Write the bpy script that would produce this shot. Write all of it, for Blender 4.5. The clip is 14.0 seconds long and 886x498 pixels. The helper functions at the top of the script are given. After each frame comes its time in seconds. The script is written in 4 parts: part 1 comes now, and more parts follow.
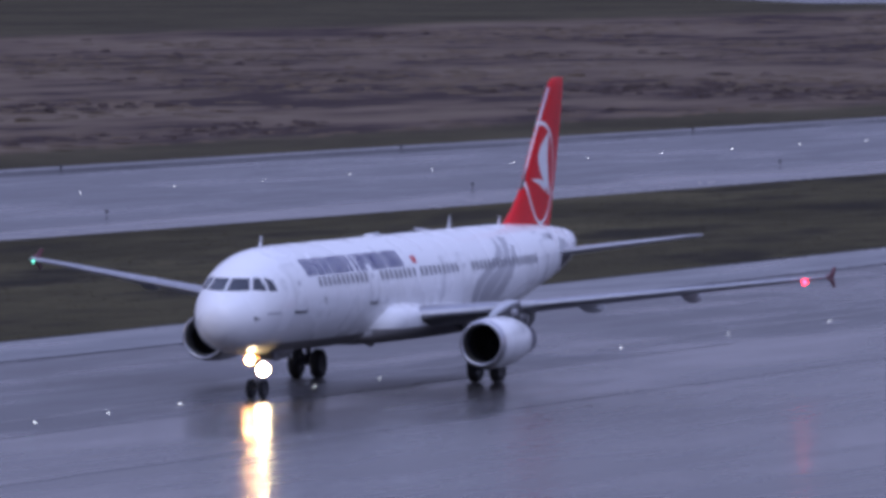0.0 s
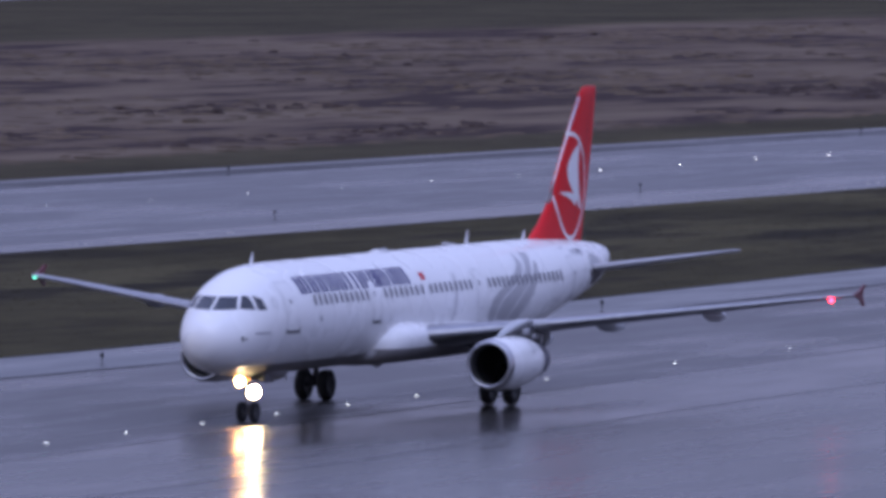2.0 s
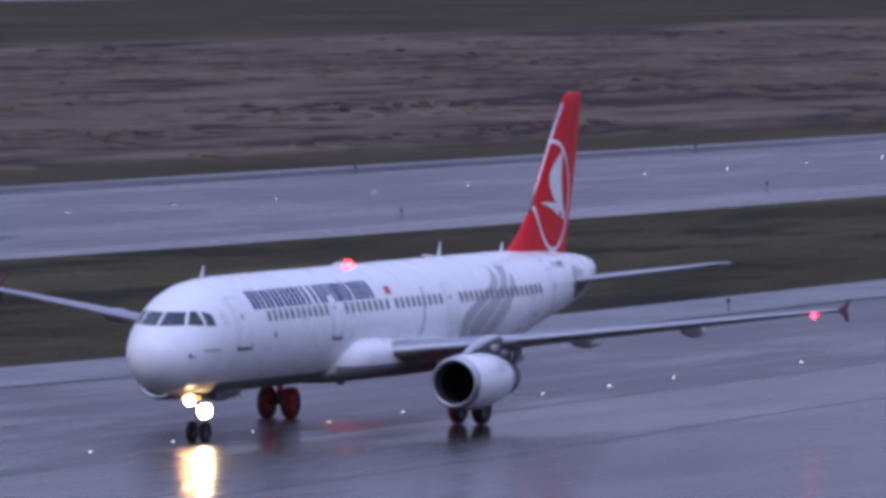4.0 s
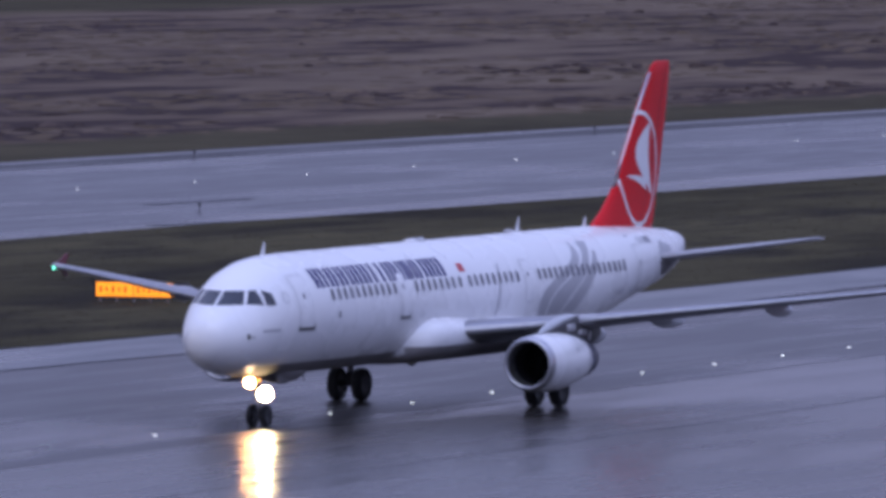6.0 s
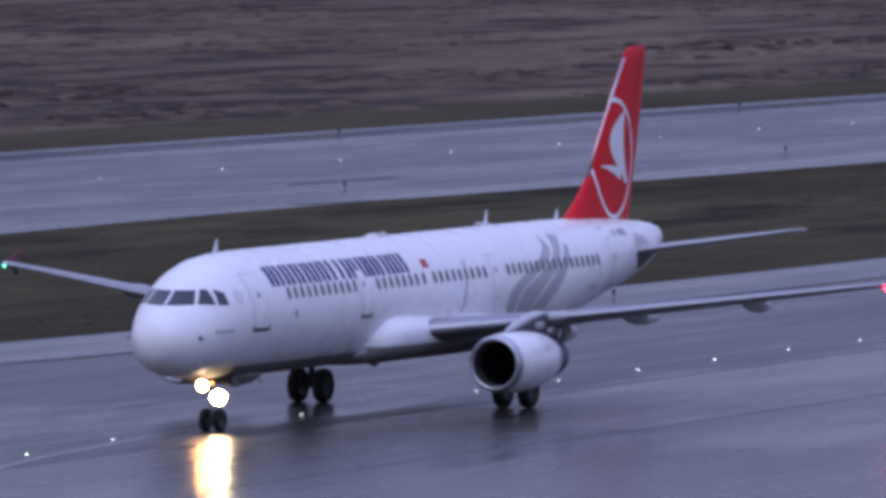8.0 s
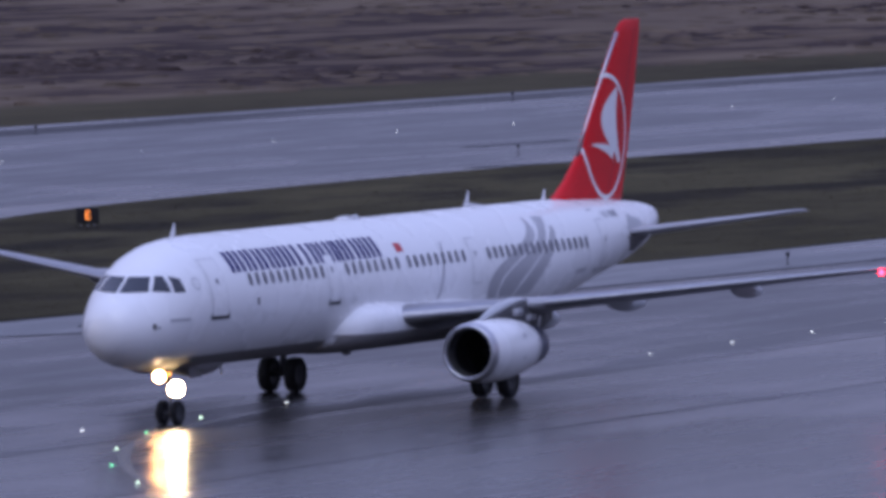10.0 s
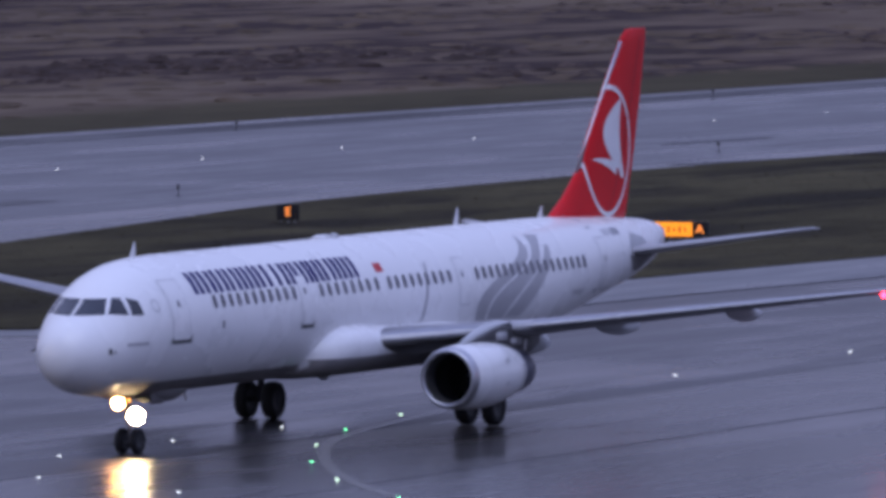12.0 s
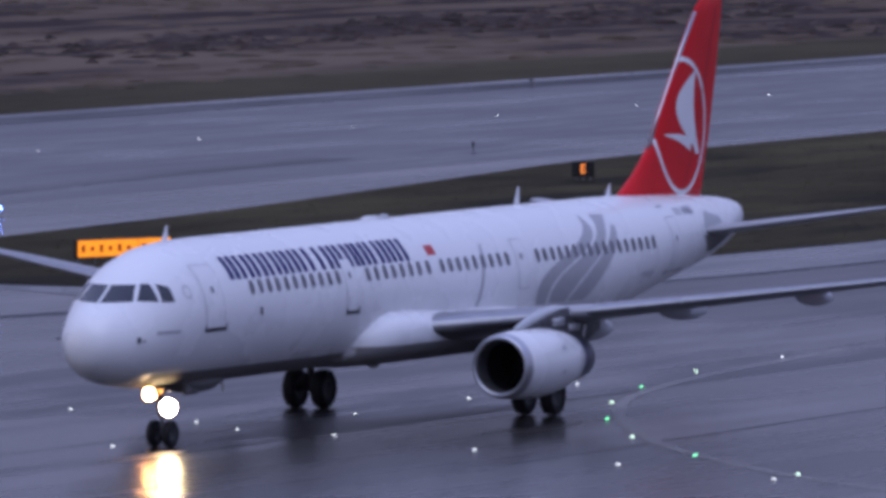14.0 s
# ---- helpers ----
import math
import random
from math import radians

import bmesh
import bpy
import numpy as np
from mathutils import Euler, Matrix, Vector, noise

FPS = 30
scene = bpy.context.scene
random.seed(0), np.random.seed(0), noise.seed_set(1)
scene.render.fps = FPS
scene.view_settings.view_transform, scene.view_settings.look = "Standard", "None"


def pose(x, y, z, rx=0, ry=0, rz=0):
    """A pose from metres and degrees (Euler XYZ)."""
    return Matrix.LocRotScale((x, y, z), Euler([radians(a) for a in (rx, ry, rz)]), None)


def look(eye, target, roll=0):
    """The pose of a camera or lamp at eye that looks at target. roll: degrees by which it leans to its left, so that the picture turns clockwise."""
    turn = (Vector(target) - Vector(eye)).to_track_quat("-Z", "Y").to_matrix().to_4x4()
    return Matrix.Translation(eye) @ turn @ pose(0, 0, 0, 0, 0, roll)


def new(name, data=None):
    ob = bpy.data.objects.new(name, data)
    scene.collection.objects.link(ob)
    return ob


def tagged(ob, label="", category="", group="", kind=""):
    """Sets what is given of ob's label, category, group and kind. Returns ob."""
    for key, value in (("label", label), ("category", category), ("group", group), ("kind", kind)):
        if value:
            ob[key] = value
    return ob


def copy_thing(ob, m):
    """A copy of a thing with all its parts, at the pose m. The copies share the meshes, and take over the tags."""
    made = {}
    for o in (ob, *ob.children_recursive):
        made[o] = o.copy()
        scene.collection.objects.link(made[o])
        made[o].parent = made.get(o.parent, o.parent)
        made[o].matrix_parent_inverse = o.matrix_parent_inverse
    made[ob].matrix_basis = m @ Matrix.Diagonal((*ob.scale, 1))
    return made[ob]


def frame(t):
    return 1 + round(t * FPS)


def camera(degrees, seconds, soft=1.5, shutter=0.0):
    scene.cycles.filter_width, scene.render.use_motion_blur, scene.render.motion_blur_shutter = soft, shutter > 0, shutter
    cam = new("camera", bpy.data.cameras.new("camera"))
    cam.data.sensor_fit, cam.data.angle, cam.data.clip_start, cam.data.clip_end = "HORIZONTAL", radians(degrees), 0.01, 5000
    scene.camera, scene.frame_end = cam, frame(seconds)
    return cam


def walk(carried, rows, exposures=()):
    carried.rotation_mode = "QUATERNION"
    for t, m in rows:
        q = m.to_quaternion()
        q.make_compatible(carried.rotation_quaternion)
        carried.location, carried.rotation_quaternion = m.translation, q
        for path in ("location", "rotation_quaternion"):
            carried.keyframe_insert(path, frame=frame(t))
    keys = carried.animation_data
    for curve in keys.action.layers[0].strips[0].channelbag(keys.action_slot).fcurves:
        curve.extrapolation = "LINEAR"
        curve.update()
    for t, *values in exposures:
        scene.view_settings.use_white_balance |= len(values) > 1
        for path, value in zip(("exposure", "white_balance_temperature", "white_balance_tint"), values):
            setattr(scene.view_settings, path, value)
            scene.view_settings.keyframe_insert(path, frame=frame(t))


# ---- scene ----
EYE = Vector((327.7, 140.76, 21.06))
cam = camera(4.789, 14.0, soft=4.2)


def aim(pan, tilt, roll):
    p, e = radians(pan), radians(tilt)
    way = Vector((math.cos(p) * math.cos(e), math.sin(p) * math.cos(e), math.sin(e)))
    return look(EYE, EYE + way * 100, roll)


# seconds, pan, tilt, roll of the long lens on its tripod
PANS = [
    (0, -160.796, -2.123, 0.604), (0.5, -160.590, -2.077, 0.527), (1, -160.338, -2.053, 0.588), (1.5, -160.089, -2.074, 0.437),
    (2, -159.888, -2.128, 0.574), (2.5, -159.655, -2.168, 0.539), (5, -158.640, -2.217, 0.529), (5.5, -158.189, -2.313, 0.464),
    (6, -157.910, -2.365, 0.517), (6.5, -157.680, -2.385, 0.300), (7, -157.486, -2.384, 0.223), (7.5, -157.305, -2.417, 0.167),
    (8, -157.123, -2.489, 0.127), (10.5, -155.887, -2.722, -0.014), (11, -155.586, -2.741, 0.035), (11.5, -155.348, -2.728, 0.181),
    (12, -155.100, -2.709, 0.096), (12.5, -154.739, -2.695, 0.045), (13, -154.351, -2.762, -0.062), (13.5, -153.880, -2.878, -0.151),
    (14, -153.501, -2.940, -0.104)]
walk(cam, [(t, aim(a, b, c)) for t, a, b, c in PANS], exposures=[(0, 0.05), (2.5, 0.09), (5, 0.11), (8, 0.03), (10.5, -0.06), (14, -0.19)])

# ---- world and sun: bluish overcast dusk ----
world = bpy.data.worlds.new("overcast_dusk")
scene.world = world
world.use_nodes = True
wn, wl = world.node_tree.nodes, world.node_tree.links
bg = wn["Background"]
sky = wn.new("ShaderNodeTexSky")
sky.sky_type, sky.sun_disc = 'NISHITA', False
sky.sun_elevation, sky.sun_rotation = radians(14), radians(150)
sky.air_density, sky.dust_density, sky.ozone_density = 1.0, 4.0, 3.0
veil = wn.new("ShaderNodeMix")
veil.data_type = 'RGBA'
veil.inputs[0].default_value = 0.8
wl.new(sky.outputs[0], veil.inputs[6])
# overcast: brighter overhead than towards the horizon
coord, split, grade, scaled = wn.new("ShaderNodeTexCoord"), wn.new("ShaderNodeSeparateXYZ"), wn.new("ShaderNodeMapRange"), wn.new("ShaderNodeVectorMath")
grade.inputs["From Min"].default_value, grade.inputs["From Max"].default_value = 0.0, 1.0
grade.inputs["To Min"].default_value, grade.inputs["To Max"].default_value = 0.61, 1.70
scaled.operation = 'SCALE'
wl.new(coord.outputs["Generated"], split.inputs[0])
wl.new(split.outputs[2], grade.inputs["Value"])
wl.new(veil.outputs[2], scaled.inputs[0])
wl.new(grade.outputs[0], scaled.inputs["Scale"])
tint = wn.new("ShaderNodeMix")
tint.data_type = 'RGBA'
tint.inputs[6].default_value, tint.inputs[7].default_value = (5.15, 5.35, 9.3, 1), (4.45, 5.35, 10.8, 1)
wl.new(split.outputs[2], tint.inputs[0])
wl.new(tint.outputs[2], veil.inputs[7])
wl.new(scaled.outputs[0], bg.inputs[0])
bg.inputs[1].default_value = 0.1
sun = new("sun", bpy.data.lights.new("sun", 'SUN'))
sun.data.energy, sun.data.angle, sun.data.color = 0.75, radians(50), (0.85, 0.88, 1.0)
sun.matrix_basis = look((150, 60, 300), (0, 0, 0))


# ---- materials ----
def material(name, color, rough=0.5, metal=0.0, vary=0.15, scale=3.0, stretch=(1, 1, 1), bump=0.0, bump_scale=20.0, second=None,
             rough_span=None, rough_scale=None, coat=0.0, sheen_off=False, emit=None, power=0.0, island=0.0, ior=1.45):
    m = bpy.data.materials.new(name)
    m.use_nodes = True
    n, l = m.node_tree.nodes, m.node_tree.links
    b = n["Principled BSDF"]
    b.inputs["Metallic"].default_value, b.inputs["Roughness"].default_value = metal, rough
    b.inputs["Coat Weight"].default_value, b.inputs["IOR"].default_value = coat, ior
    if sheen_off:
        b.inputs["Specular IOR Level"].default_value = 0.05
    tc, mp = n.new("ShaderNodeTexCoord"), n.new("ShaderNodeMapping")
    mp.inputs["Scale"].default_value = stretch
    l.new(tc.outputs["Object"], mp.inputs[0])

    def noise_at(s, detail=6.0):
        k = n.new("ShaderNodeTexNoise")
        k.inputs["Scale"].default_value, k.inputs["Detail"].default_value = s, detail
        l.new(mp.outputs[0], k.inputs["Vector"])
        return k
    big, fine = noise_at(scale), noise_at(scale * 9)
    mean = n.new("ShaderNodeMath")
    mean.operation = 'MULTIPLY_ADD'
    mean.inputs[1].default_value, mean.inputs[2].default_value = 0.35, 0.0
    l.new(fine.outputs[0], mean.inputs[0])
    add = n.new("ShaderNodeMath")
    add.operation = 'MULTIPLY_ADD'
    add.inputs[1].default_value = 0.65
    l.new(big.outputs[0], add.inputs[0])
    l.new(mean.outputs[0], add.inputs[2])
    ramp = n.new("ShaderNodeValToRGB")
    ramp.color_ramp.elements[0].position, ramp.color_ramp.elements[1].position = 0.36, 0.64
    lo = [c * (1 - vary) for c in color]
    hi = second or [c * (1 + vary) for c in color]
    ramp.color_ramp.elements[0].color, ramp.color_ramp.elements[1].color = (*lo, 1), (*hi, 1)
    l.new(add.outputs[0], ramp.inputs[0])
    out = ramp.outputs[0]
    if island:
        g = n.new("ShaderNodeNewGeometry")
        hs = n.new("ShaderNodeHueSaturation")
        mr = n.new("ShaderNodeMapRange")
        mr.inputs["To Min"].default_value, mr.inputs["To Max"].default_value = 1 - island, 1 + island
        l.new(g.outputs["Random Per Island"], mr.inputs["Value"])
        l.new(mr.outputs[0], hs.inputs["Value"])
        l.new(out, hs.inputs["Color"])
        out = hs.outputs[0]
    l.new(out, b.inputs["Base Color"])
    if rough_span:
        r = noise_at(rough_scale or scale, 4.0)
        mr = n.new("ShaderNodeMapRange")
        mr.inputs["From Min"].default_value, mr.inputs["From Max"].default_value = 0.35, 0.65
        mr.inputs["To Min"].default_value, mr.inputs["To Max"].default_value = rough_span
        l.new(r.outputs[0], mr.inputs["Value"])
        l.new(mr.outputs[0], b.inputs["Roughness"])
    if bump:
        k = n.new("ShaderNodeTexNoise")
        k.inputs["Scale"].default_value, k.inputs["Detail"].default_value = bump_scale, 4.0
        l.new(tc.outputs["Object"], k.inputs["Vector"])
        bp = n.new("ShaderNodeBump")
        bp.inputs["Distance"].default_value, bp.inputs["Strength"].default_value = bump, 0.6
        l.new(k.outputs[0], bp.inputs["Height"])
        l.new(bp.outputs[0], b.inputs["Normal"])
    if emit:
        b.inputs["Emission Color"].default_value, b.inputs["Emission Strength"].default_value = (*emit, 1), power
    return m


def ground_material():
    """Rough grass, with brown heath in a wide band between two noisy borders."""
    m = material("rough_grass_and_heath", (0.050, 0.042, 0.025), 0.95, sheen_off=True, vary=0.35, scale=0.05, stretch=(0.4, 1, 1), bump=0.25, bump_scale=0.7)
    n, l = m.node_tree.nodes, m.node_tree.links
    b = n["Principled BSDF"]
    grass = b.inputs["Base Color"].links[0].from_socket
    tc = n.new("ShaderNodeTexCoord")
    sep = n.new("ShaderNodeSeparateXYZ")
    l.new(tc.outputs["Object"], sep.inputs[0])

    def noise_at(scale, stretch, detail=2.5):
        mp, k = n.new("ShaderNodeMapping"), n.new("ShaderNodeTexNoise")
        mp.inputs["Scale"].default_value = stretch
        k.inputs["Scale"].default_value, k.inputs["Detail"].default_value = scale, detail
        k.inputs["Roughness"].default_value = 0.5
        l.new(tc.outputs["Object"], mp.inputs[0])
        l.new(mp.outputs[0], k.inputs["Vector"])
        return k.outputs[0]

    def math_node(op, a, c, d=0.0):
        k = n.new("ShaderNodeMath")
        k.operation = op
        for i, v in enumerate((a, c, d)):
            if isinstance(v, float):
                k.inputs[i].default_value = v
            else:
                l.new(v, k.inputs[i])
        return k.outputs[0]
    # distance beyond the strip, shifted by noise
    wob = math_node('MULTIPLY_ADD', noise_at(0.06, (0.5, 1, 1)), 16.0, -8.0)
    d = math_node('ADD', math_node('MULTIPLY_ADD', sep.outputs[0], 0.03, sep.outputs[1]), wob)

    def step(v, a, c):
        k = n.new("ShaderNodeMapRange")
        k.interpolation_type = 'SMOOTHSTEP'
        k.inputs["From Min"].default_value, k.inputs["From Max"].default_value = a, c
        l.new(v, k.inputs["Value"])
        return k.outputs[0]
    mask = math_node('MULTIPLY', step(d, -140.0, -146.0), step(d, -336.0, -318.0))
    heath = n.new("ShaderNodeValToRGB")
    e = heath.color_ramp.elements
    e[0].position, e[0].color = 0.445, (0.040, 0.028, 0.026, 1)
    e[1].position, e[1].color = 0.58, (0.132, 0.100, 0.073, 1)
    for at, tone in ((0.475, (0.070, 0.050, 0.042, 1)), (0.502, (0.099, 0.073, 0.055, 1))):
        e.new(at).color = tone
    wide, mid, small = noise_at(0.016, (0.7, 1.3, 1)), noise_at(0.13, (0.25, 1, 1), 3.0), noise_at(0.42, (0.25, 1, 1))
    mixed = math_node('ADD', math_node('MULTIPLY', wide, 0.40), math_node('ADD', math_node('MULTIPLY', mid, 0.46), math_node('MULTIPLY', small, 0.14)))
    l.new(mixed, heath.inputs[0])
    mx = n.new("ShaderNodeMix")
    mx.data_type = 'RGBA'
    l.new(mask, mx.inputs[0])
    l.new(grass, mx.inputs[6])
    l.new(heath.outputs[0], mx.inputs[7])
    l.new(mx.outputs[2], b.inputs["Base Color"])
    return m


M_GROUND = ground_material()


def wet_pavement(name, dry, wet, rough_dry, rough_wet, along, puddle, ripple):
    """Asphalt under rain: matt patches between long films of standing water, with a slight ripple on them."""
    m = material(name, dry, rough_dry, vary=0.3, scale=0.16, stretch=(along, 1, 1), ior=1.33)
    n, l = m.node_tree.nodes, m.node_tree.links
    b = n["Principled BSDF"]
    stone = b.inputs["Base Color"].links[0].from_socket
    tc = n.new("ShaderNodeTexCoord")

    def noise_at(scale, stretch, detail, turn=0.0):
        mp, k = n.new("ShaderNodeMapping"), n.new("ShaderNodeTexNoise")
        mp.inputs["Scale"].default_value, mp.inputs["Rotation"].default_value = stretch, (0, 0, turn)
        k.inputs["Scale"].default_value, k.inputs["Detail"].default_value, k.inputs["Roughness"].default_value = scale, detail, 0.62
        l.new(tc.outputs["Object"], mp.inputs[0])
        l.new(mp.outputs[0], k.inputs["Vector"])
        return k.outputs[0]

    def span(v, a, c, lo=0.0, hi=1.0):
        k = n.new("ShaderNodeMapRange")
        k.interpolation_type = 'SMOOTHSTEP'
        k.inputs["From Min"].default_value, k.inputs["From Max"].default_value = a, c
        k.inputs["To Min"].default_value, k.inputs["To Max"].default_value = lo, hi
        l.new(v, k.inputs["Value"])
        return k.outputs[0]

    def blend(f, a, c):
        k = n.new("ShaderNodeMix")
        k.data_type = 'RGBA'
        l.new(f, k.inputs[0])
        for q, v in ((6, a), (7, c)):
            if isinstance(v, tuple):
                k.inputs[q].default_value = (*v, 1)
            else:
                l.new(v, k.inputs[q])
        return k.outputs[2]
    film = span(noise_at(puddle, (along, 1, 1), 7.0, 0.03), 0.43, 0.64)
    streak = span(noise_at(puddle * 5, (along * 0.4, 1, 1), 4.0, -0.02), 0.42, 0.60)
    both = n.new("ShaderNodeMath")
    both.operation = 'MULTIPLY_ADD'
    both.inputs[1].default_value = 0.65
    l.new(film, both.inputs[0])
    part_of = n.new("ShaderNodeMath")
    part_of.operation = 'MULTIPLY'
    part_of.inputs[1].default_value = 0.35
    l.new(streak, part_of.inputs[0])
    l.new(part_of.outputs[0], both.inputs[2])
    l.new(blend(both.outputs[0], stone, wet), b.inputs["Base Color"])
    l.new(span(both.outputs[0], 0.0, 1.0, rough_dry, rough_wet), b.inputs["Roughness"])
    bp = n.new("ShaderNodeBump")
    bp.inputs["Distance"].default_value, bp.inputs["Strength"].default_value = ripple, 0.6
    l.new(noise_at(0.7, (1, 1, 1), 3.0), bp.inputs["Height"])
    l.new(bp.outputs[0], b.inputs["Normal"])
    return m


M_ASPHALT = wet_pavement("wet_asphalt", (0.062, 0.057, 0.053), (0.036, 0.033, 0.032), 0.29, 0.17, 0.26, 0.085, 0.012)
M_RUNWAY = wet_pavement("wet_grooved_runway_asphalt", (0.075, 0.071, 0.070), (0.040, 0.039, 0.040), 0.42, 0.22, 0.28, 0.10, 0.010)
M_LANE = wet_pavement("older_wet_asphalt", (0.042, 0.039, 0.037), (0.022, 0.021, 0.022), 0.36, 0.18, 0.26, 0.085, 0.012)
M_ASPHALT.node_tree.nodes["Principled BSDF"].inputs["IOR"].default_value = 1.37
M_LANE.node_tree.nodes["Principled BSDF"].inputs["IOR"].default_value = 1.30
M_SHOULDER = material("wet_light_concrete", (0.095, 0.095, 0.095), 0.35, vary=0.2, scale=0.3, stretch=(0.2, 1, 1), rough_span=(0.25, 0.5))
M_SEAM = material("dark_bitumen_seam", (0.016, 0.016, 0.018), 0.6, vary=0.3, scale=1.0)
M_LINE = material("worn_yellow_paint", (0.135, 0.128, 0.112), 0.26, vary=0.4, scale=0.5, ior=1.36)
M_TURF = material("short_winter_turf", (0.050, 0.043, 0.023), 0.95, sheen_off=True, vary=0.5, scale=0.05, stretch=(0.35, 1, 1), bump=0.05, bump_scale=1.5)
M_TUFT = material("grass_blades", (0.065, 0.055, 0.029), 0.9, sheen_off=True, vary=0.3, scale=0.07, stretch=(0.35, 1, 1), island=0.15)


def bare_patches(m, dark):
    """Dark, damp bare streaks in the turf."""
    n, l = m.node_tree.nodes, m.node_tree.links
    b = n["Principled BSDF"]
    old = b.inputs["Base Color"].links[0].from_socket
    tc, mp, k, mr, mx = (n.new("ShaderNode" + q) for q in ("TexCoord", "Mapping", "TexNoise", "MapRange", "Mix"))
    mp.inputs["Scale"].default_value = (0.28, 1, 1)
    k.inputs["Scale"].default_value, k.inputs["Detail"].default_value, k.inputs["Roughness"].default_value = 0.13, 6.0, 0.6
    mr.inputs["From Min"].default_value, mr.inputs["From Max"].default_value = 0.50, 0.61
    mx.data_type = 'RGBA'
    mx.inputs[7].default_value = (*dark, 1)
    l.new(tc.outputs["Object"], mp.inputs[0])
    l.new(mp.outputs[0], k.inputs["Vector"])
    l.new(k.outputs[0], mr.inputs["Value"])
    l.new(mr.outputs[0], mx.inputs[0])
    l.new(old, mx.inputs[6])
    l.new(mx.outputs[2], b.inputs["Base Color"])


bare_patches(M_TURF, (0.022, 0.019, 0.013))
bare_patches(M_TUFT, (0.026, 0.022, 0.015))
M_HEATHER = material("heather_clumps", (0.097, 0.072, 0.050), 0.95, sheen_off=True, vary=0.45, scale=0.03, stretch=(0.7, 1.2, 1), island=0.10)
M_WHITE = material("white_aircraft_paint", (0.80, 0.80, 0.80), 0.28, vary=0.015, scale=0.5, rough_span=(0.25, 0.30), coat=0.3)
M_GREYPAINT = material("light_grey_paint", (0.42, 0.43, 0.45), 0.35, vary=0.06, scale=0.8, rough_span=(0.3, 0.45))
# grey belly paint, taken darker to hold the shade down there
M_BELLY = material("shaded_grey_belly_paint", (0.235, 0.225, 0.225), 0.75, sheen_off=True, vary=0.14, scale=0.5, stretch=(0.3, 1, 1))
M_PYLON = material("streaked_pylon_paint", (0.075, 0.073, 0.078), 0.45, vary=0.45, scale=1.2, stretch=(0.4, 1, 1))
M_RED = material("red_tail_paint", (0.64, 0.005, 0.010), 0.45, vary=0.06, scale=0.6, ior=1.3)
M_RUDDER = material("dark_red_shadow_gap", (0.22, 0.006, 0.012), 0.5, vary=0.2)
M_FENCE = material("dark_red_fence_paint", (0.13, 0.025, 0.035), 0.45, vary=0.1)
M_SLAT = material("polished_slat_metal", (0.34, 0.34, 0.36), 0.38, metal=0.8, vary=0.08)
M_SCRUB = material("dark_scrub", (0.060, 0.044, 0.038), 0.95, sheen_off=True, vary=0.4, scale=0.5, island=0.3)
M_DAMP = material("darker_wet_band", (0.030, 0.028, 0.027), 0.35, vary=0.3, scale=0.2, stretch=(0.2, 1, 1), rough_span=(0.35, 0.6), ior=1.25)
M_WHEELBAND = material("worn_wet_runway_lane", (0.048, 0.045, 0.043), 0.35, vary=0.35, scale=0.1, stretch=(0.3, 1, 1), rough_span=(0.3, 0.5), ior=1.22)
M_JOINT = material("faint_asphalt_joint", (0.032, 0.031, 0.031), 0.45, vary=0.4, scale=0.3)
M_WING = material("pale_grey_wing_paint", (0.36, 0.36, 0.38), 0.35, vary=0.06, scale=0.6, stretch=(1, 0.3, 1))
M_MARK = material("white_marking", (0.80, 0.78, 0.78), 0.35, vary=0.03)
M_BLUE = material("dark_blue_marking", (0.022, 0.021, 0.120), 0.6, sheen_off=True, vary=0.05)
M_TULIP = material("grey_marking", (0.41, 0.41, 0.43), 0.35, vary=0.05)
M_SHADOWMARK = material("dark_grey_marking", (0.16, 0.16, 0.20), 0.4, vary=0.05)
M_FLAG = material("small_red_marking", (0.50, 0.02, 0.03), 0.4, vary=0.05)
M_GLASS = material("dark_cockpit_glass", (0.018, 0.020, 0.026), 0.06, vary=0.2, coat=0.5)
M_CABIN = material("dark_cabin_window", (0.15, 0.15, 0.175), 0.5, vary=0.2)
M_SEAL = material("grey_door_seal", (0.46, 0.46, 0.48), 0.5, vary=0.1)
M_SILL = material("dark_scuff_plate", (0.05, 0.05, 0.055), 0.4, vary=0.2)
M_METAL = material("bare_aluminium", (0.48, 0.48, 0.50), 0.3, metal=0.9, vary=0.08)
M_DARKMETAL = material("dark_blue_grey_nozzle", (0.07, 0.075, 0.12), 0.4, metal=0.4, vary=0.15)
M_DUCT = material("dark_inlet_duct", (0.012, 0.012, 0.014), 0.6, vary=0.2)
# near-black for the added patch that holds shade under the nose
M_BELLYDARK = material("dark_belly_patch", (0.03, 0.028, 0.028), 0.85, sheen_off=True, vary=0.3)
M_FAN = material("titanium_fan_blades", (0.02, 0.02, 0.022), 0.5, metal=0.3, vary=0.2)
M_DARKLEG = material("dark_gear_leg", (0.07, 0.07, 0.075), 0.45, vary=0.2)
M_TYRE = material("black_tyre_rubber", (0.016, 0.016, 0.017), 0.75, vary=0.3, bump=0.003, bump_scale=30)
M_RIM = material("grey_wheel_hub", (0.05, 0.05, 0.052), 0.5, metal=0.3, vary=0.2)
M_STRUT = material("grey_gear_leg", (0.30, 0.30, 0.31), 0.4, vary=0.15)
M_LAMP = material("lit_white_lamp", (0.9, 0.9, 0.85), 0.2, emit=(1.0, 0.70, 0.38), power=340.0)
M_LAMP_WARM = material("lit_warm_lamp", (0.9, 0.8, 0.6), 0.2, emit=(1.0, 0.44, 0.15), power=110.0)
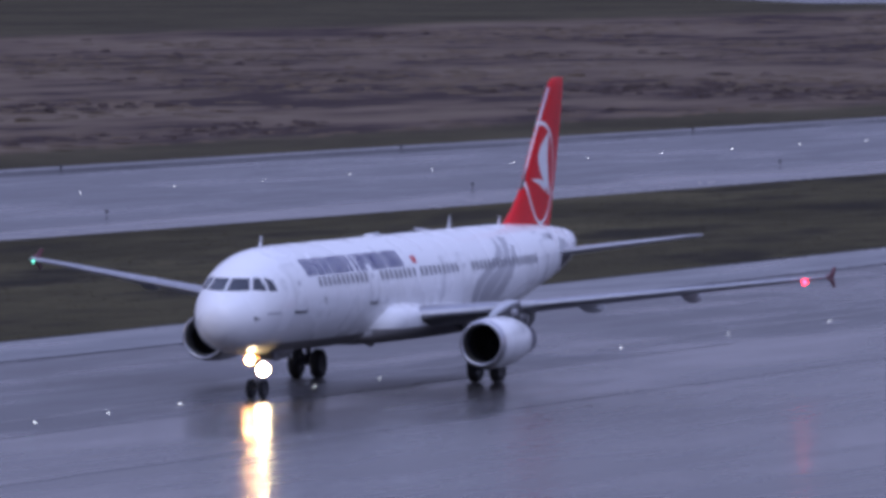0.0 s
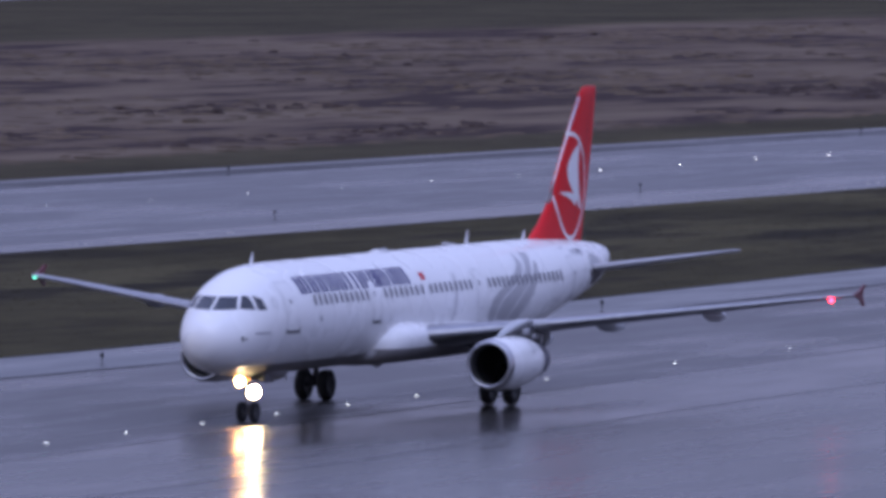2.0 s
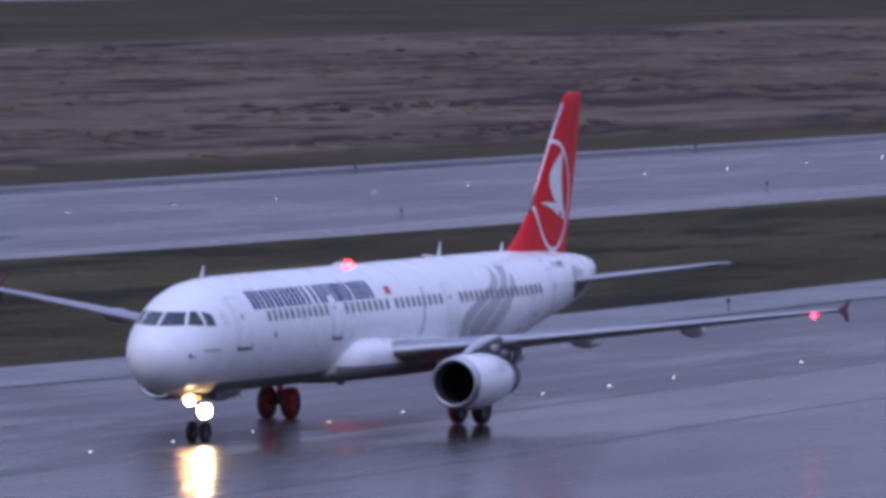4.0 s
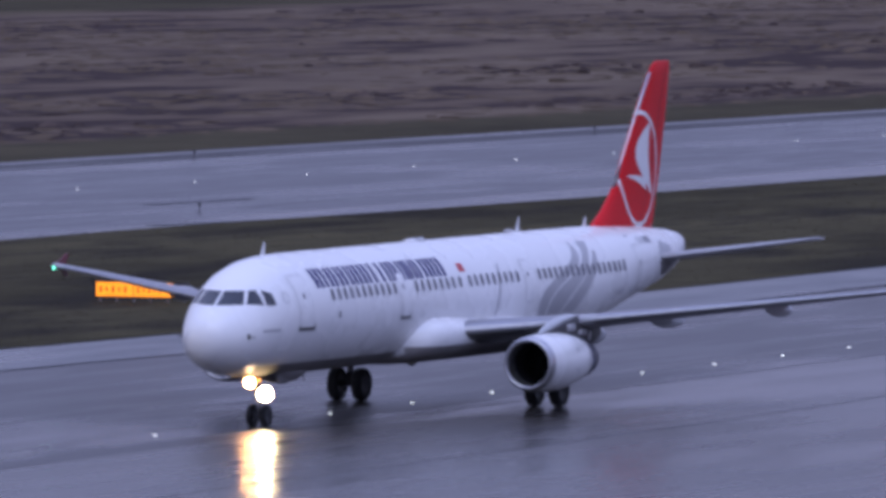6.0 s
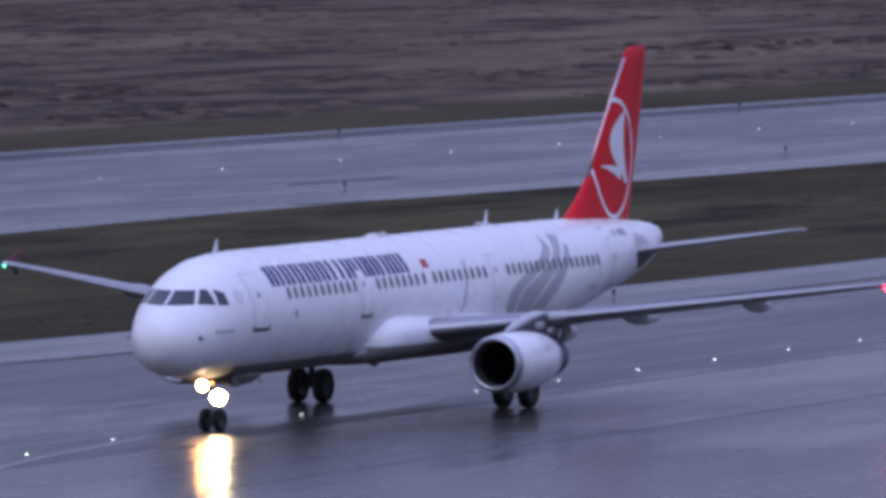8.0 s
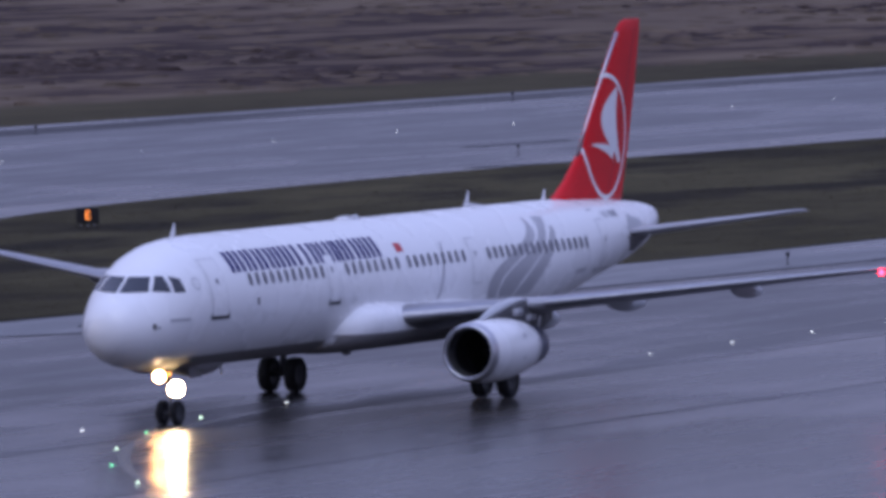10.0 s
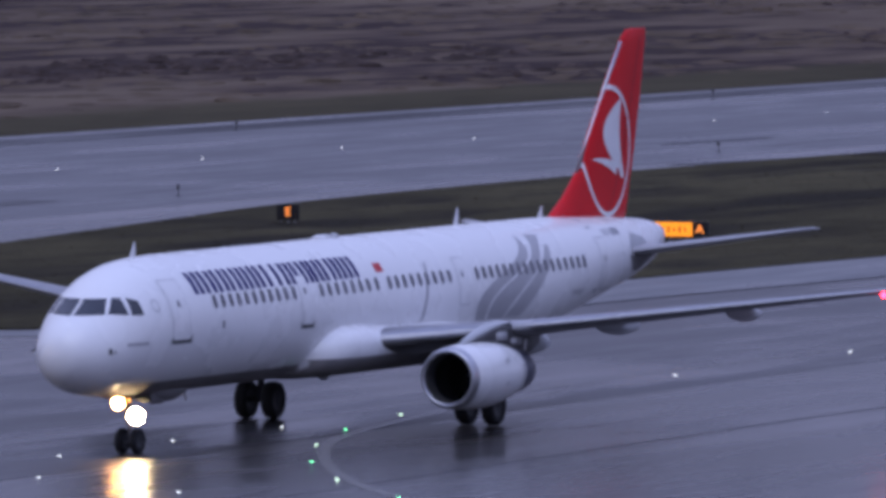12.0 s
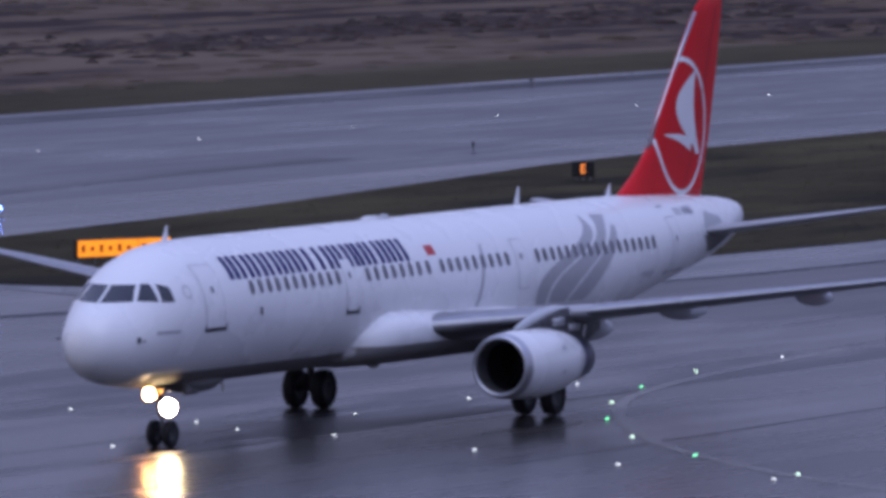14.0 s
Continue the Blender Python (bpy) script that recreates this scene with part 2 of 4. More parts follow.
# glow for an orange reflection near the gear leg, not a lamp
M_GLINT = material("dim_orange_glint", (0.9, 0.7, 0.4), 0.2, emit=(1.0, 0.42, 0.10), power=3.0)
M_NAVRED = material("lit_red_lens", (0.5, 0.02, 0.03), 0.2, emit=(1.0, 0.015, 0.04), power=24.0)
M_BEACON = material("lit_red_beacon", (0.6, 0.02, 0.02), 0.2, emit=(1.0, 0.0006, 0.0008), power=1000.0)
M_NAVGREEN = material("lit_green_lens", (0.1, 0.5, 0.4), 0.2, emit=(0.18, 1.0, 0.72), power=2.5)
M_CLIGHT = material("lit_white_pavement_lens", (0.9, 0.9, 0.9), 0.2, emit=(0.92, 0.97, 1.0), power=2.8)
M_RLIGHT = material("lit_dim_white_runway_lens", (0.9, 0.9, 0.9), 0.2, emit=(0.95, 0.97, 1.0), power=2.4)
M_RLIGHT_FAR = material("lit_white_runway_lens", (0.9, 0.9, 0.9), 0.2, emit=(0.95, 0.97, 1.0), power=6.0)
M_WGLIGHT = material("lit_pale_green_pavement_lens", (0.6, 0.9, 0.7), 0.2, emit=(0.7, 1.0, 0.75), power=4.5)
M_GLIGHT = material("lit_green_pavement_lens", (0.2, 0.8, 0.4), 0.2, emit=(0.18, 1.0, 0.45), power=5.0)
M_BLIGHT = material("lit_blue_edge_lens", (0.1, 0.15, 0.9), 0.2, emit=(0.12, 0.22, 1.0), power=26.0)
M_ALIGHT = material("lit_amber_lens", (0.9, 0.5, 0.1), 0.2, emit=(1.0, 0.55, 0.12), power=34.0)
M_YLIGHT = material("lit_yellow_lens", (0.9, 0.8, 0.1), 0.2, emit=(0.85, 0.8, 0.05), power=14.0)
M_GFAR = material("lit_green_lens_dome", (0.2, 0.8, 0.4), 0.2, emit=(0.1, 1.0, 0.45), power=14.0)
M_SIGNY = material("lit_yellow_sign_face", (0.8, 0.45, 0.03), 0.4, emit=(1.0, 0.27, 0.015), power=1.1)
M_SIGNR = material("lit_red_sign_face", (0.7, 0.03, 0.03), 0.4, emit=(1.0, 0.05, 0.08), power=1.2)
M_SIGNK = material("black_sign_face", (0.015, 0.013, 0.012), 0.5, vary=0.2)
M_INK = material("dull_sign_ink", (0.20, 0.05, 0.01), 0.5, vary=0.1, emit=(0.6, 0.12, 0.01), power=0.35)
M_SIGNTXT = material("lit_yellow_sign_letter", (0.9, 0.5, 0.1), 0.4, emit=(1.0, 0.22, 0.03), power=1.6)

# small lenses are seen but light hardly anything round them
for m in (M_NAVGREEN, M_CLIGHT, M_RLIGHT, M_RLIGHT_FAR, M_WGLIGHT, M_GLIGHT, M_BLIGHT, M_ALIGHT, M_YLIGHT, M_GFAR, M_GLINT, M_SIGNR, M_SIGNTXT, M_INK):
    m.cycles.emission_sampling = 'NONE'


# ---- mesh helpers ----
def part(name, bm, mat, parent=None, label="", smooth=True):
    me = bpy.data.meshes.new(name)
    bmesh.ops.recalc_face_normals(bm, faces=bm.faces[:])
    bm.to_mesh(me)
    bm.free()
    for f in me.polygons:
        f.use_smooth = smooth
    me.materials.append(mat)
    ob = new(name, me)
    if parent:
        ob.parent = parent
    if label:
        ob["label"] = label
    return ob


def pydata(name, verts, faces, mat, parent=None, label="", smooth=False):
    me = bpy.data.meshes.new(name)
    me.from_pydata([tuple(v) for v in verts], [], faces)
    me.update()
    for f in me.polygons:
        f.use_smooth = smooth
    me.materials.append(mat)
    ob = new(name, me)
    if parent:
        ob.parent = parent
    if label:
        ob["label"] = label
    return ob


def loft(rings, close=True, cap=True):
    """A skin over rings of equal count."""
    bm = bmesh.new()
    vs = [[bm.verts.new(v) for v in r] for r in rings]
    n = len(rings[0])
    for a, b in zip(vs, vs[1:]):
        for i in range(n if close else n - 1):
            j = (i + 1) % n
            bm.faces.new((a[i], a[j], b[j], b[i]))
    if cap:
        bm.faces.new(vs[0])
        bm.faces.new(vs[-1])
    bmesh.ops.remove_doubles(bm, verts=bm.verts[:], dist=1e-5)
    return bm


def box(bm, lo, hi, bevel=0.0, m=None):
    r = bmesh.ops.create_cube(bm, size=1)
    c = [(a + b) / 2 for a, b in zip(lo, hi)]
    s = [b - a for a, b in zip(lo, hi)]
    for v in r["verts"]:
        v.co = Vector([v.co[i] * s[i] + c[i] for i in range(3)])
        if m:
            v.co = m @ v.co
    if bevel:
        es = {e for v in r["verts"] for e in v.link_edges}
        bmesh.ops.bevel(bm, geom=list(es), offset=bevel, segments=2, affect='EDGES')
    return bm


def tube(bm, a, b, ra, rb=None, n=12):
    a, b = Vector(a), Vector(b)
    rb = ra if rb is None else rb
    r = bmesh.ops.create_cone(bm, cap_ends=True, segments=n, radius1=ra, radius2=rb, depth=(b - a).length)
    m = Matrix.Translation((a + b) / 2) @ (b - a).to_track_quat('Z', 'Y').to_matrix().to_4x4()
    bmesh.ops.transform(bm, matrix=m, verts=r["verts"])
    return bm


def lathe_x(profile, n=40, cy=0.0, cz=0.0):
    """Turned about an axis along x; profile: (x, radius)."""
    return loft([[(x, cy + r * math.cos(2 * math.pi * i / n), cz + r * math.sin(2 * math.pi * i / n)) for i in range(n)] for x, r in profile], cap=False)


def smooth_line(pts, rounds=2, closed=True):
    for _ in range(rounds):
        out = []
        for i in range(len(pts) if closed else len(pts) - 1):
            (ax, ay), (bx, by) = pts[i], pts[(i + 1) % len(pts)]
            out += [(ax * 0.75 + bx * 0.25, ay * 0.75 + by * 0.25), (ax * 0.25 + bx * 0.75, ay * 0.25 + by * 0.75)]
        pts = out
    return pts


def sheet(name, pts, z, mat, depth=0.0):
    """A flat polygon on the ground, with an upright rim of some depth."""
    bm = bmesh.new()
    top = [bm.verts.new((x, y, z)) for x, y in pts]
    f = bm.faces.new(top)
    if depth:
        low = [bm.verts.new((x, y, z - depth)) for x, y in pts]
        for i in range(len(pts)):
            j = (i + 1) % len(pts)
            bm.faces.new((top[i], low[i], low[j], top[j]))
    bmesh.ops.triangulate(bm, faces=[f])
    return part(name, bm, mat, smooth=False)


def ribbon(name, pts, width, z, mat):
    """A painted or poured strip along a line."""
    verts, faces = [], []
    for i, (x, y) in enumerate(pts):
        ax, ay = pts[max(i - 1, 0)]
        bx, by = pts[min(i + 1, len(pts) - 1)]
        d = Vector((bx - ax, by - ay)).normalized()
        verts += [(x - d.y * width / 2, y + d.x * width / 2, z), (x + d.y * width / 2, y - d.x * width / 2, z)]
        if i:
            k = 2 * i
            faces.append((k - 2, k - 1, k + 1, k))
    return pydata(name, verts, faces, mat)


# ---- the airfield ----
tagged(sheet("ground", [(-4500, -4500), (1500, -4500), (1500, 1500), (-4500, 1500)], 0.0, M_GROUND),
       "rough brown winter grass and heath beyond the runway", "ground", kind="structure")
tagged(sheet("pavement", [(-1600, -75), (-355, -75), (-90, -75), (60, -75), (500, -75), (500, 420), (-1600, 420)], 0.03, M_ASPHALT),
       "wet dark asphalt taxiway and apron with rain sheen", "taxiway", kind="structure")
tagged(sheet("runway", [(-1200, -75.0), (500, -75.0), (500, -142), (-150, -122.6), (-500, -111.8), (-1200, -88)], 0.03, M_RUNWAY),
       "wet grey asphalt runway shining under the dusk sky", "runway", kind="structure")
ISLAND = smooth_line([(-1600, -24), (-224, -26), (-131, -25.8), (-104, -26), (-85, -26.6), (-66, -28.3), (-50, -29.2), (-38, -30.4), (-20, -31.6),
                      (-12, -33.5), (-9.4, -39), (-9.2, -47), (-14, -54), (-24, -60), (-41, -61.9), (-62, -63.6), (-77, -65.9), (-95, -68.7), (-112, -71.5), (-138, -72.2), (-160, -72.3),
                      (-190, -70.2), (-250, -67.8), (-355, -65.4), (-1600, -40)])
tagged(sheet("grass_island", ISLAND, 0.09, M_TURF, 0.09), "strip of short dark turf between taxiway and runway", "grass", kind="structure")
SHOULDER = [(-1600, -19.4), (-77, -19.4), (-44, -22.6), (-28, -23.2), (-16, -25.5), (-9, -31), (-4, -39), (-9.2, -47), (-9.4, -39), (-12, -33.5), (-20, -31.6),
            (-38, -30.4), (-50, -29.2), (-66, -28.3), (-85, -26.6), (-104, -26), (-131, -25.8), (-224, -26), (-1600, -24)]
tagged(sheet("shoulder", SHOULDER, 0.045, M_SHOULDER), "lighter wet paved shoulder along the turf", "pavement", kind="structure")
tagged(ribbon("shoulder_seam", smooth_line([(-600, -19.3), (-130, -19.0), (-77, -19.3), (-44, -22.5), (-28, -23.1), (-16, -25.3), (-8, -31)], 2, False), 0.32, 0.055, M_SEAM),
       "dark bitumen seam along the shoulder", "seam", kind="structure")
for name, pts, w in (("runway_patch", [(-162, -73.9), (-172, -71.7)], 0.9), ("runway_patch", [(-187, -85.2), (-199, -84.2)], 0.8),
                     ("taxiway_patch", [(12, -36.5), (4, -34.0)], 0.8)):
    tagged(ribbon(name, pts, w, 0.05, M_SEAM), "dark bitumen repair strip in the wet pavement", "patch", kind="structure")
tagged(ribbon("runway_edge_band", [(-100, -119.6), (-150, -118.0), (-300, -113.4), (-500, -107.2), (-900, -95)], 4.0, 0.045, M_DAMP), "darker damp band along the runway edge", "runway", kind="structure")
tagged(ribbon("runway_wheel_band", [(-60, -79.6), (-73.6, -80.9), (-89.7, -82.3), (-98.4, -82.8), (-110, -83.0)], 1.9, 0.045, M_WHEELBAND), "darker damp wheel band on the runway", "runway", kind="structure")
tagged(sheet("far_taxiway", [(-1358.0, -470.6), (-1248.8, -451.9), (-1163.1, -440.7), (-1100.5, -438.3), (-1050.4, -430.8), (-900, -440), (-900, -560), (-1700, -560)], 0.04, M_RUNWAY),
       "distant wet taxiway", "taxiway", kind="structure")
tagged(sheet("far_apron", [(-1235, -372), (-1160, -320), (-1200, -300), (-1700, -300), (-1700, -440)], 0.04, M_RUNWAY),
       "distant wet apron with lamps", "apron", kind="structure")
tagged(sheet("taxiway_lane", [(-600, -19.2), (-77, -19.2), (-44, -22.4), (-28, -23.0), (-16, -25.2), (4, -25.0), (30, -20.0), (110, -18.0), (110, 1.3), (48, 1.5), (20, 1.2), (-30, 1.2), (-80, 1.4), (-600, 1.2)], 0.034, M_LANE),
       "older, darker wet asphalt along the taxiway centre", "taxiway", kind="structure")
tagged(ribbon("taxiway_joint", smooth_line([(-200, 11.8), (-120, 11.4), (-80, 10.9), (-50, 10.6), (-24, 11.9), (4, 11.7), (22, 11.1), (48, 11.5), (75, 11.8)], 2, False), 0.15, 0.038, M_JOINT),
       "dark joint between two lanes of wet asphalt", "seam", kind="structure")
tagged(ribbon("taxiway_joint", smooth_line([(-130, 1.2), (-80, 1.5), (-30, 1.2), (20, 1.2), (48, 1.6), (75, 1.3)], 2, False), 0.13, 0.038, M_JOINT),
       "dark joint beside the taxiway centre", "seam", kind="structure")
CURVE = smooth_line([(8.9, -2.0), (18.5, -0.9), (26.5, -0.1), (34.6, 1.6), (39.0, 2.9), (43.7, 5.0), (49.0, 7.7), (54.3, 11.0), (57.5, 13.4), (61.9, 17.1), (65.5, 20.6),
                     (70, 26), (75, 33.5), (83, 47.5)], 2, False)
tagged(ribbon("curved_taxi_line", CURVE, 0.38, 0.042, M_LINE), "worn pale lead-off line painted in a curve", "marking", kind="structure")
tagged(ribbon("taxi_centre_line", [(-500, -2.6), (-200, -2.6), (-60, -2.7), (90, -2.8)], 0.2, 0.042, M_LINE), "worn yellow taxiway centre line", "marking", kind="structure")


def scatter(name, count, spot, shape, mat, label, category):
    verts, faces = [], []
    for _ in range(count):
        x, y = spot()
        v, f = shape()
        k = len(verts)
        verts += [(x + a, y + b, c) for a, b, c in v]
        faces += [tuple(k + i for i in q) for q in f]
    return tagged(pydata(name, verts, faces, mat, smooth=True), label, category, kind="stuff")


rnd = random.Random(7)


def clump():
    w, h = rnd.uniform(0.4, 1.4), rnd.uniform(0.03, 0.12)
    if rnd.random() < 0.02:
        h *= 2.5
    v, f = [], []
    for k, (r, z) in enumerate(((1.0, -0.05), (0.75, 0.6), (0.3, 0.95))):
        for i in range(7):
            a = 2 * math.pi * i / 7 + k * 0.4
            q = r * w * rnd.uniform(0.7, 1.25)
            v.append((q * 1.4 * math.cos(a), q * math.sin(a), max(-0.02, z * h * rnd.uniform(0.7, 1.3))))
    for k in range(2):
        for i in range(7):
            j = (i + 1) % 7
            f.append((k * 7 + i, k * 7 + j, k * 7 + 7 + j, k * 7 + 7 + i))
    f.append(tuple(range(14, 21)))
    return v, f


def heath_spot():
    while True:
        x = rnd.uniform(-1100, -140)
        y = rnd.uniform(-300, -132) - 0.03 * (x + 300)
        if noise.noise(Vector((x * 0.012, y * 0.03, 2.0))) > rnd.uniform(-0.35, 0.35):
            return x, y


scatter("heath_growth", 8000, heath_spot, clump, M_HEATHER, "low brown heather and dead grass clumps", "heath")


def bush():
    v, f = clump()
    k = rnd.uniform(0.5, 1.3)
    return [(a * k, b * k, min(0.26, c * rnd.uniform(1.0, 3.0)) * rnd.uniform(0.5, 1.3)) for a, b, c in v], f


def bush_spot():
    # a dense belt, and looser groups elsewhere
    if rnd.random() < 0.3:
        return rnd.uniform(-345, -230), -167 + rnd.gauss(0, 5)
    while True:
        x = rnd.uniform(-900, -130)
        y = rnd.uniform(-190, -136) - 0.03 * (x + 300) if rnd.random() < 0.7 else rnd.uniform(-290, -136)
        if noise.noise(Vector((x * 0.018, y * 0.06, 5.0))) > 0.28:
            return x, y


scatter("dark_scrub", 1100, bush_spot, bush, M_SCRUB, "dark brown scrub bushes standing in the heath", "bushes")


def inside(x, y, poly):
    hit = False
    for i in range(len(poly)):
        (ax, ay), (bx, by) = poly[i - 1], poly[i]
        if (ay > y) != (by > y) and x < (bx - ax) * (y - ay) / (by - ay) + ax:
            hit = not hit
    return hit


def turf_spot():
    while True:
        x, y = rnd.uniform(-340, -9), rnd.uniform(-71, -25)
        if inside(x, y, ISLAND):
            return x, y


def tuft():
    v, f = [], []
    for k in range(4):
        a, h = rnd.uniform(0, 6.28), rnd.uniform(0.01, 0.03)
        x, y = rnd.uniform(-0.2, 0.2), rnd.uniform(-0.2, 0.2)
        v += [(x - 0.06 * math.sin(a), y + 0.06 * math.cos(a), 0.08), (x + 0.06 * math.sin(a), y - 0.06 * math.cos(a), 0.08),
              (x + rnd.uniform(-0.1, 0.1), y + rnd.uniform(-0.1, 0.1), 0.09 + h)]
        f.append((3 * k, 3 * k + 1, 3 * k + 2))
    return v, f


scatter("turf_blades", 12000, turf_spot, tuft, M_TUFT, "tufts of short olive brown grass", "grass")


# ---- the airliner: x forward from the nose wheel, y to its left, z up ----
NOSE = 5.07
STATIONS = [  # metres aft of the nose, top, bottom, half width
    (0.22, 3.14, 3.10, 0.02), (0.26, 3.42, 2.82, 0.30), (0.36, 3.66, 2.58, 0.55), (0.57, 3.90, 2.37, 0.77), (0.9, 4.14, 2.18, 1.02), (1.3, 4.36, 2.04, 1.23),
    (1.7, 4.62, 1.95, 1.40), (2.2, 4.97, 1.88, 1.56), (2.8, 5.30, 1.83, 1.68), (3.5, 5.57, 1.79, 1.79), (4.4, 5.76, 1.76, 1.88), (5.5, 5.85, 1.74, 1.945),
    (6.8, 5.88, 1.73, 1.975), (12, 5.88, 1.73, 1.975), (24, 5.88, 1.73, 1.975), (29.5, 5.88, 1.75, 1.975), (31.5, 5.88, 1.90, 1.955), (33.5, 5.875, 2.24, 1.90),
    (35.5, 5.86, 2.60, 1.78), (37.5, 5.82, 2.96, 1.60), (39.5, 5.75, 3.28, 1.36), (41.2, 5.64, 3.54, 1.08), (42.6, 5.54, 3.86, 0.84), (43.5, 5.46, 4.12, 0.64),
    (44.15, 5.35, 4.38, 0.46), (44.42, 5.25, 4.56, 0.32), (44.51, 5.10, 4.80, 0.12)]
TABLE = np.array(STATIONS)


def section(x):
    """Top, bottom and half width at x in the aircraft's space."""
    a = np.clip(NOSE - x, 0.22, 44.51)
    t = np.sqrt(TABLE[:, 0])
    return [float(np.interp(math.sqrt(a), t, TABLE[:, k])) if a < 6.8 else float(np.interp(a, TABLE[:, 0], TABLE[:, k])) for k in (1, 2, 3)]


def skin(x, z, side=1, out=0.0):
    """The point of the fuselage's skin at x and height z."""
    t, b, w = section(x)
    c, h = (t + b) / 2, (t - b) / 2
    q = max(-0.999, min(0.999, (z - c) / h))
    y = w * math.sqrt(1 - q * q)
    n = Vector((0, y / w ** 2, (z - c) / h ** 2)).normalized()
    return Vector((x, side * (y + out * n.y), z + out * n.z))


def patch(corners, side=1, out=0.006, nu=5, nv=5):
    """A piece of the skin between four (x, z) corners: lower front, lower rear, upper rear, upper front."""
    a, b, c, d = [Vector(k) for k in corners]
    rows = []
    for j in range(nv + 1):
        v = j / nv
        rows.append([skin(*(a.lerp(d, v)).lerp(b.lerp(c, v), i / nu), side, out) for i in range(nu + 1)])
    return loft(rows, close=False, cap=False)


def fuselage(root):
    xs = [NOSE - a for a in (0.22, 0.235, 0.26, 0.3, 0.36, 0.45, 0.57, 0.72, 0.9, 1.1, 1.3, 1.5, 1.7, 1.95, 2.2, 2.5, 2.8, 3.15, 3.5, 3.95, 4.4, 4.9, 5.5, 6.1, 6.8)]
    xs += [NOSE - 6.8 - 0.9 * i for i in range(1, 42)] + [NOSE - 44.2, NOSE - 44.51]
    rings = []
    for x in xs:
        t, b, w = section(x)
        c, h = (t + b) / 2, (t - b) / 2
        rings.append([(x, w * math.cos(2 * math.pi * i / 56), c + h * math.sin(2 * math.pi * i / 56)) for i in range(56)])
    part("fuselage", loft(rings), M_WHITE, root, "glossy white painted fuselage")
    # belly bulge over the wing box
    rings, lower = [], []
    for x, w, lo, hi in ((-9.0, 1.1, 1.82, 2.6), (-9.2, 1.74, 1.78, 2.92), (-9.5, 2.05, 1.74, 3.16), (-9.95, 2.30, 1.70, 3.38), (-10.6, 2.45, 1.69, 3.52), (-11.8, 2.50, 1.68, 3.52), (-13, 2.50, 1.68, 3.45), (-15, 2.46, 1.68, 3.3),
                         (-18, 2.42, 1.68, 3.3), (-20.5, 2.25, 1.70, 3.1), (-22.5, 1.9, 1.72, 2.7), (-24.0, 1.2, 1.82, 2.3)):
        c, h = (lo + hi) / 2, (hi - lo) / 2

        def at(a, grow=0.0):
            ca, sa = math.cos(a), math.sin(a)
            return (x, (w + grow) * math.copysign(abs(ca) ** (0.7 if sa > 0 else 0.8), ca), c + (h + grow) * math.copysign(abs(sa) ** (0.75 if sa > 0 else 0.88), sa))
        rings.append([at(2 * math.pi * i / 40) for i in range(40)])
        # the grey reaches up the flank to cover the shaded part as well
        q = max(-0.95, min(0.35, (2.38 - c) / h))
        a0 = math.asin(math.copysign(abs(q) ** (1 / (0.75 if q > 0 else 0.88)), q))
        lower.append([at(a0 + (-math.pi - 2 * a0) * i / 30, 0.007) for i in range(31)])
    part("belly_fairing", loft(rings), M_WHITE, root, "rounded white wing root fairing")
    part("fairing_belly", loft(lower, close=False, cap=False), M_BELLY, root, "grey painted underside of the fairing with shade in its tone")
    # grey underside paint, toned for shade, a shell just proud of the white skin
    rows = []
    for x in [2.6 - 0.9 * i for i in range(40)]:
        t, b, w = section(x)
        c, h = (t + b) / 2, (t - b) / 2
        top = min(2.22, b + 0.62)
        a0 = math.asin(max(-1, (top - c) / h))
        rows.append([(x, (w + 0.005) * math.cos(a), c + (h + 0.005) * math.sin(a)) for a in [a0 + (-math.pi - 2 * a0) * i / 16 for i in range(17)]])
    part("belly_skin", loft(rows, close=False, cap=False), M_BELLY, root, "grey painted underside of the fuselage with shade in its tone")
    # dark patch added on the belly, keeps it shaded against the lamps' spill
    rows = []
    for k in range(11):
        x = 1.5 - 0.19 * k
        t, b, w = section(x)
        rows.append([(x, y, (t + b) / 2 - ((t - b) / 2 + 0.012) * math.sqrt(1 - (y / (w + 0.012)) ** 2)) for y in [-0.46 + 0.115 * i for i in range(9)]])
    part("belly_shade_patch", loft(rows, close=False, cap=False), M_BELLYDARK, root, "dark patch added on the belly to keep it in shade above the lamps")
    # swelling over the nose wheel bay
    rings = [[(x, w * math.cos(a), 1.86 + h * math.sin(a)) for a in [2 * math.pi * i / 20 for i in range(20)]] for x, w, h in
             ((0.1, 0.30, 0.05), (-0.3, 0.52, 0.20), (-0.8, 0.68, 0.34), (-1.4, 0.76, 0.42), (-2.2, 0.72, 0.41), (-3.0, 0.48, 0.26), (-3.6, 0.15, 0.05))]
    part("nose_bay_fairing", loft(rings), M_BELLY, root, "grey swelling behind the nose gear")


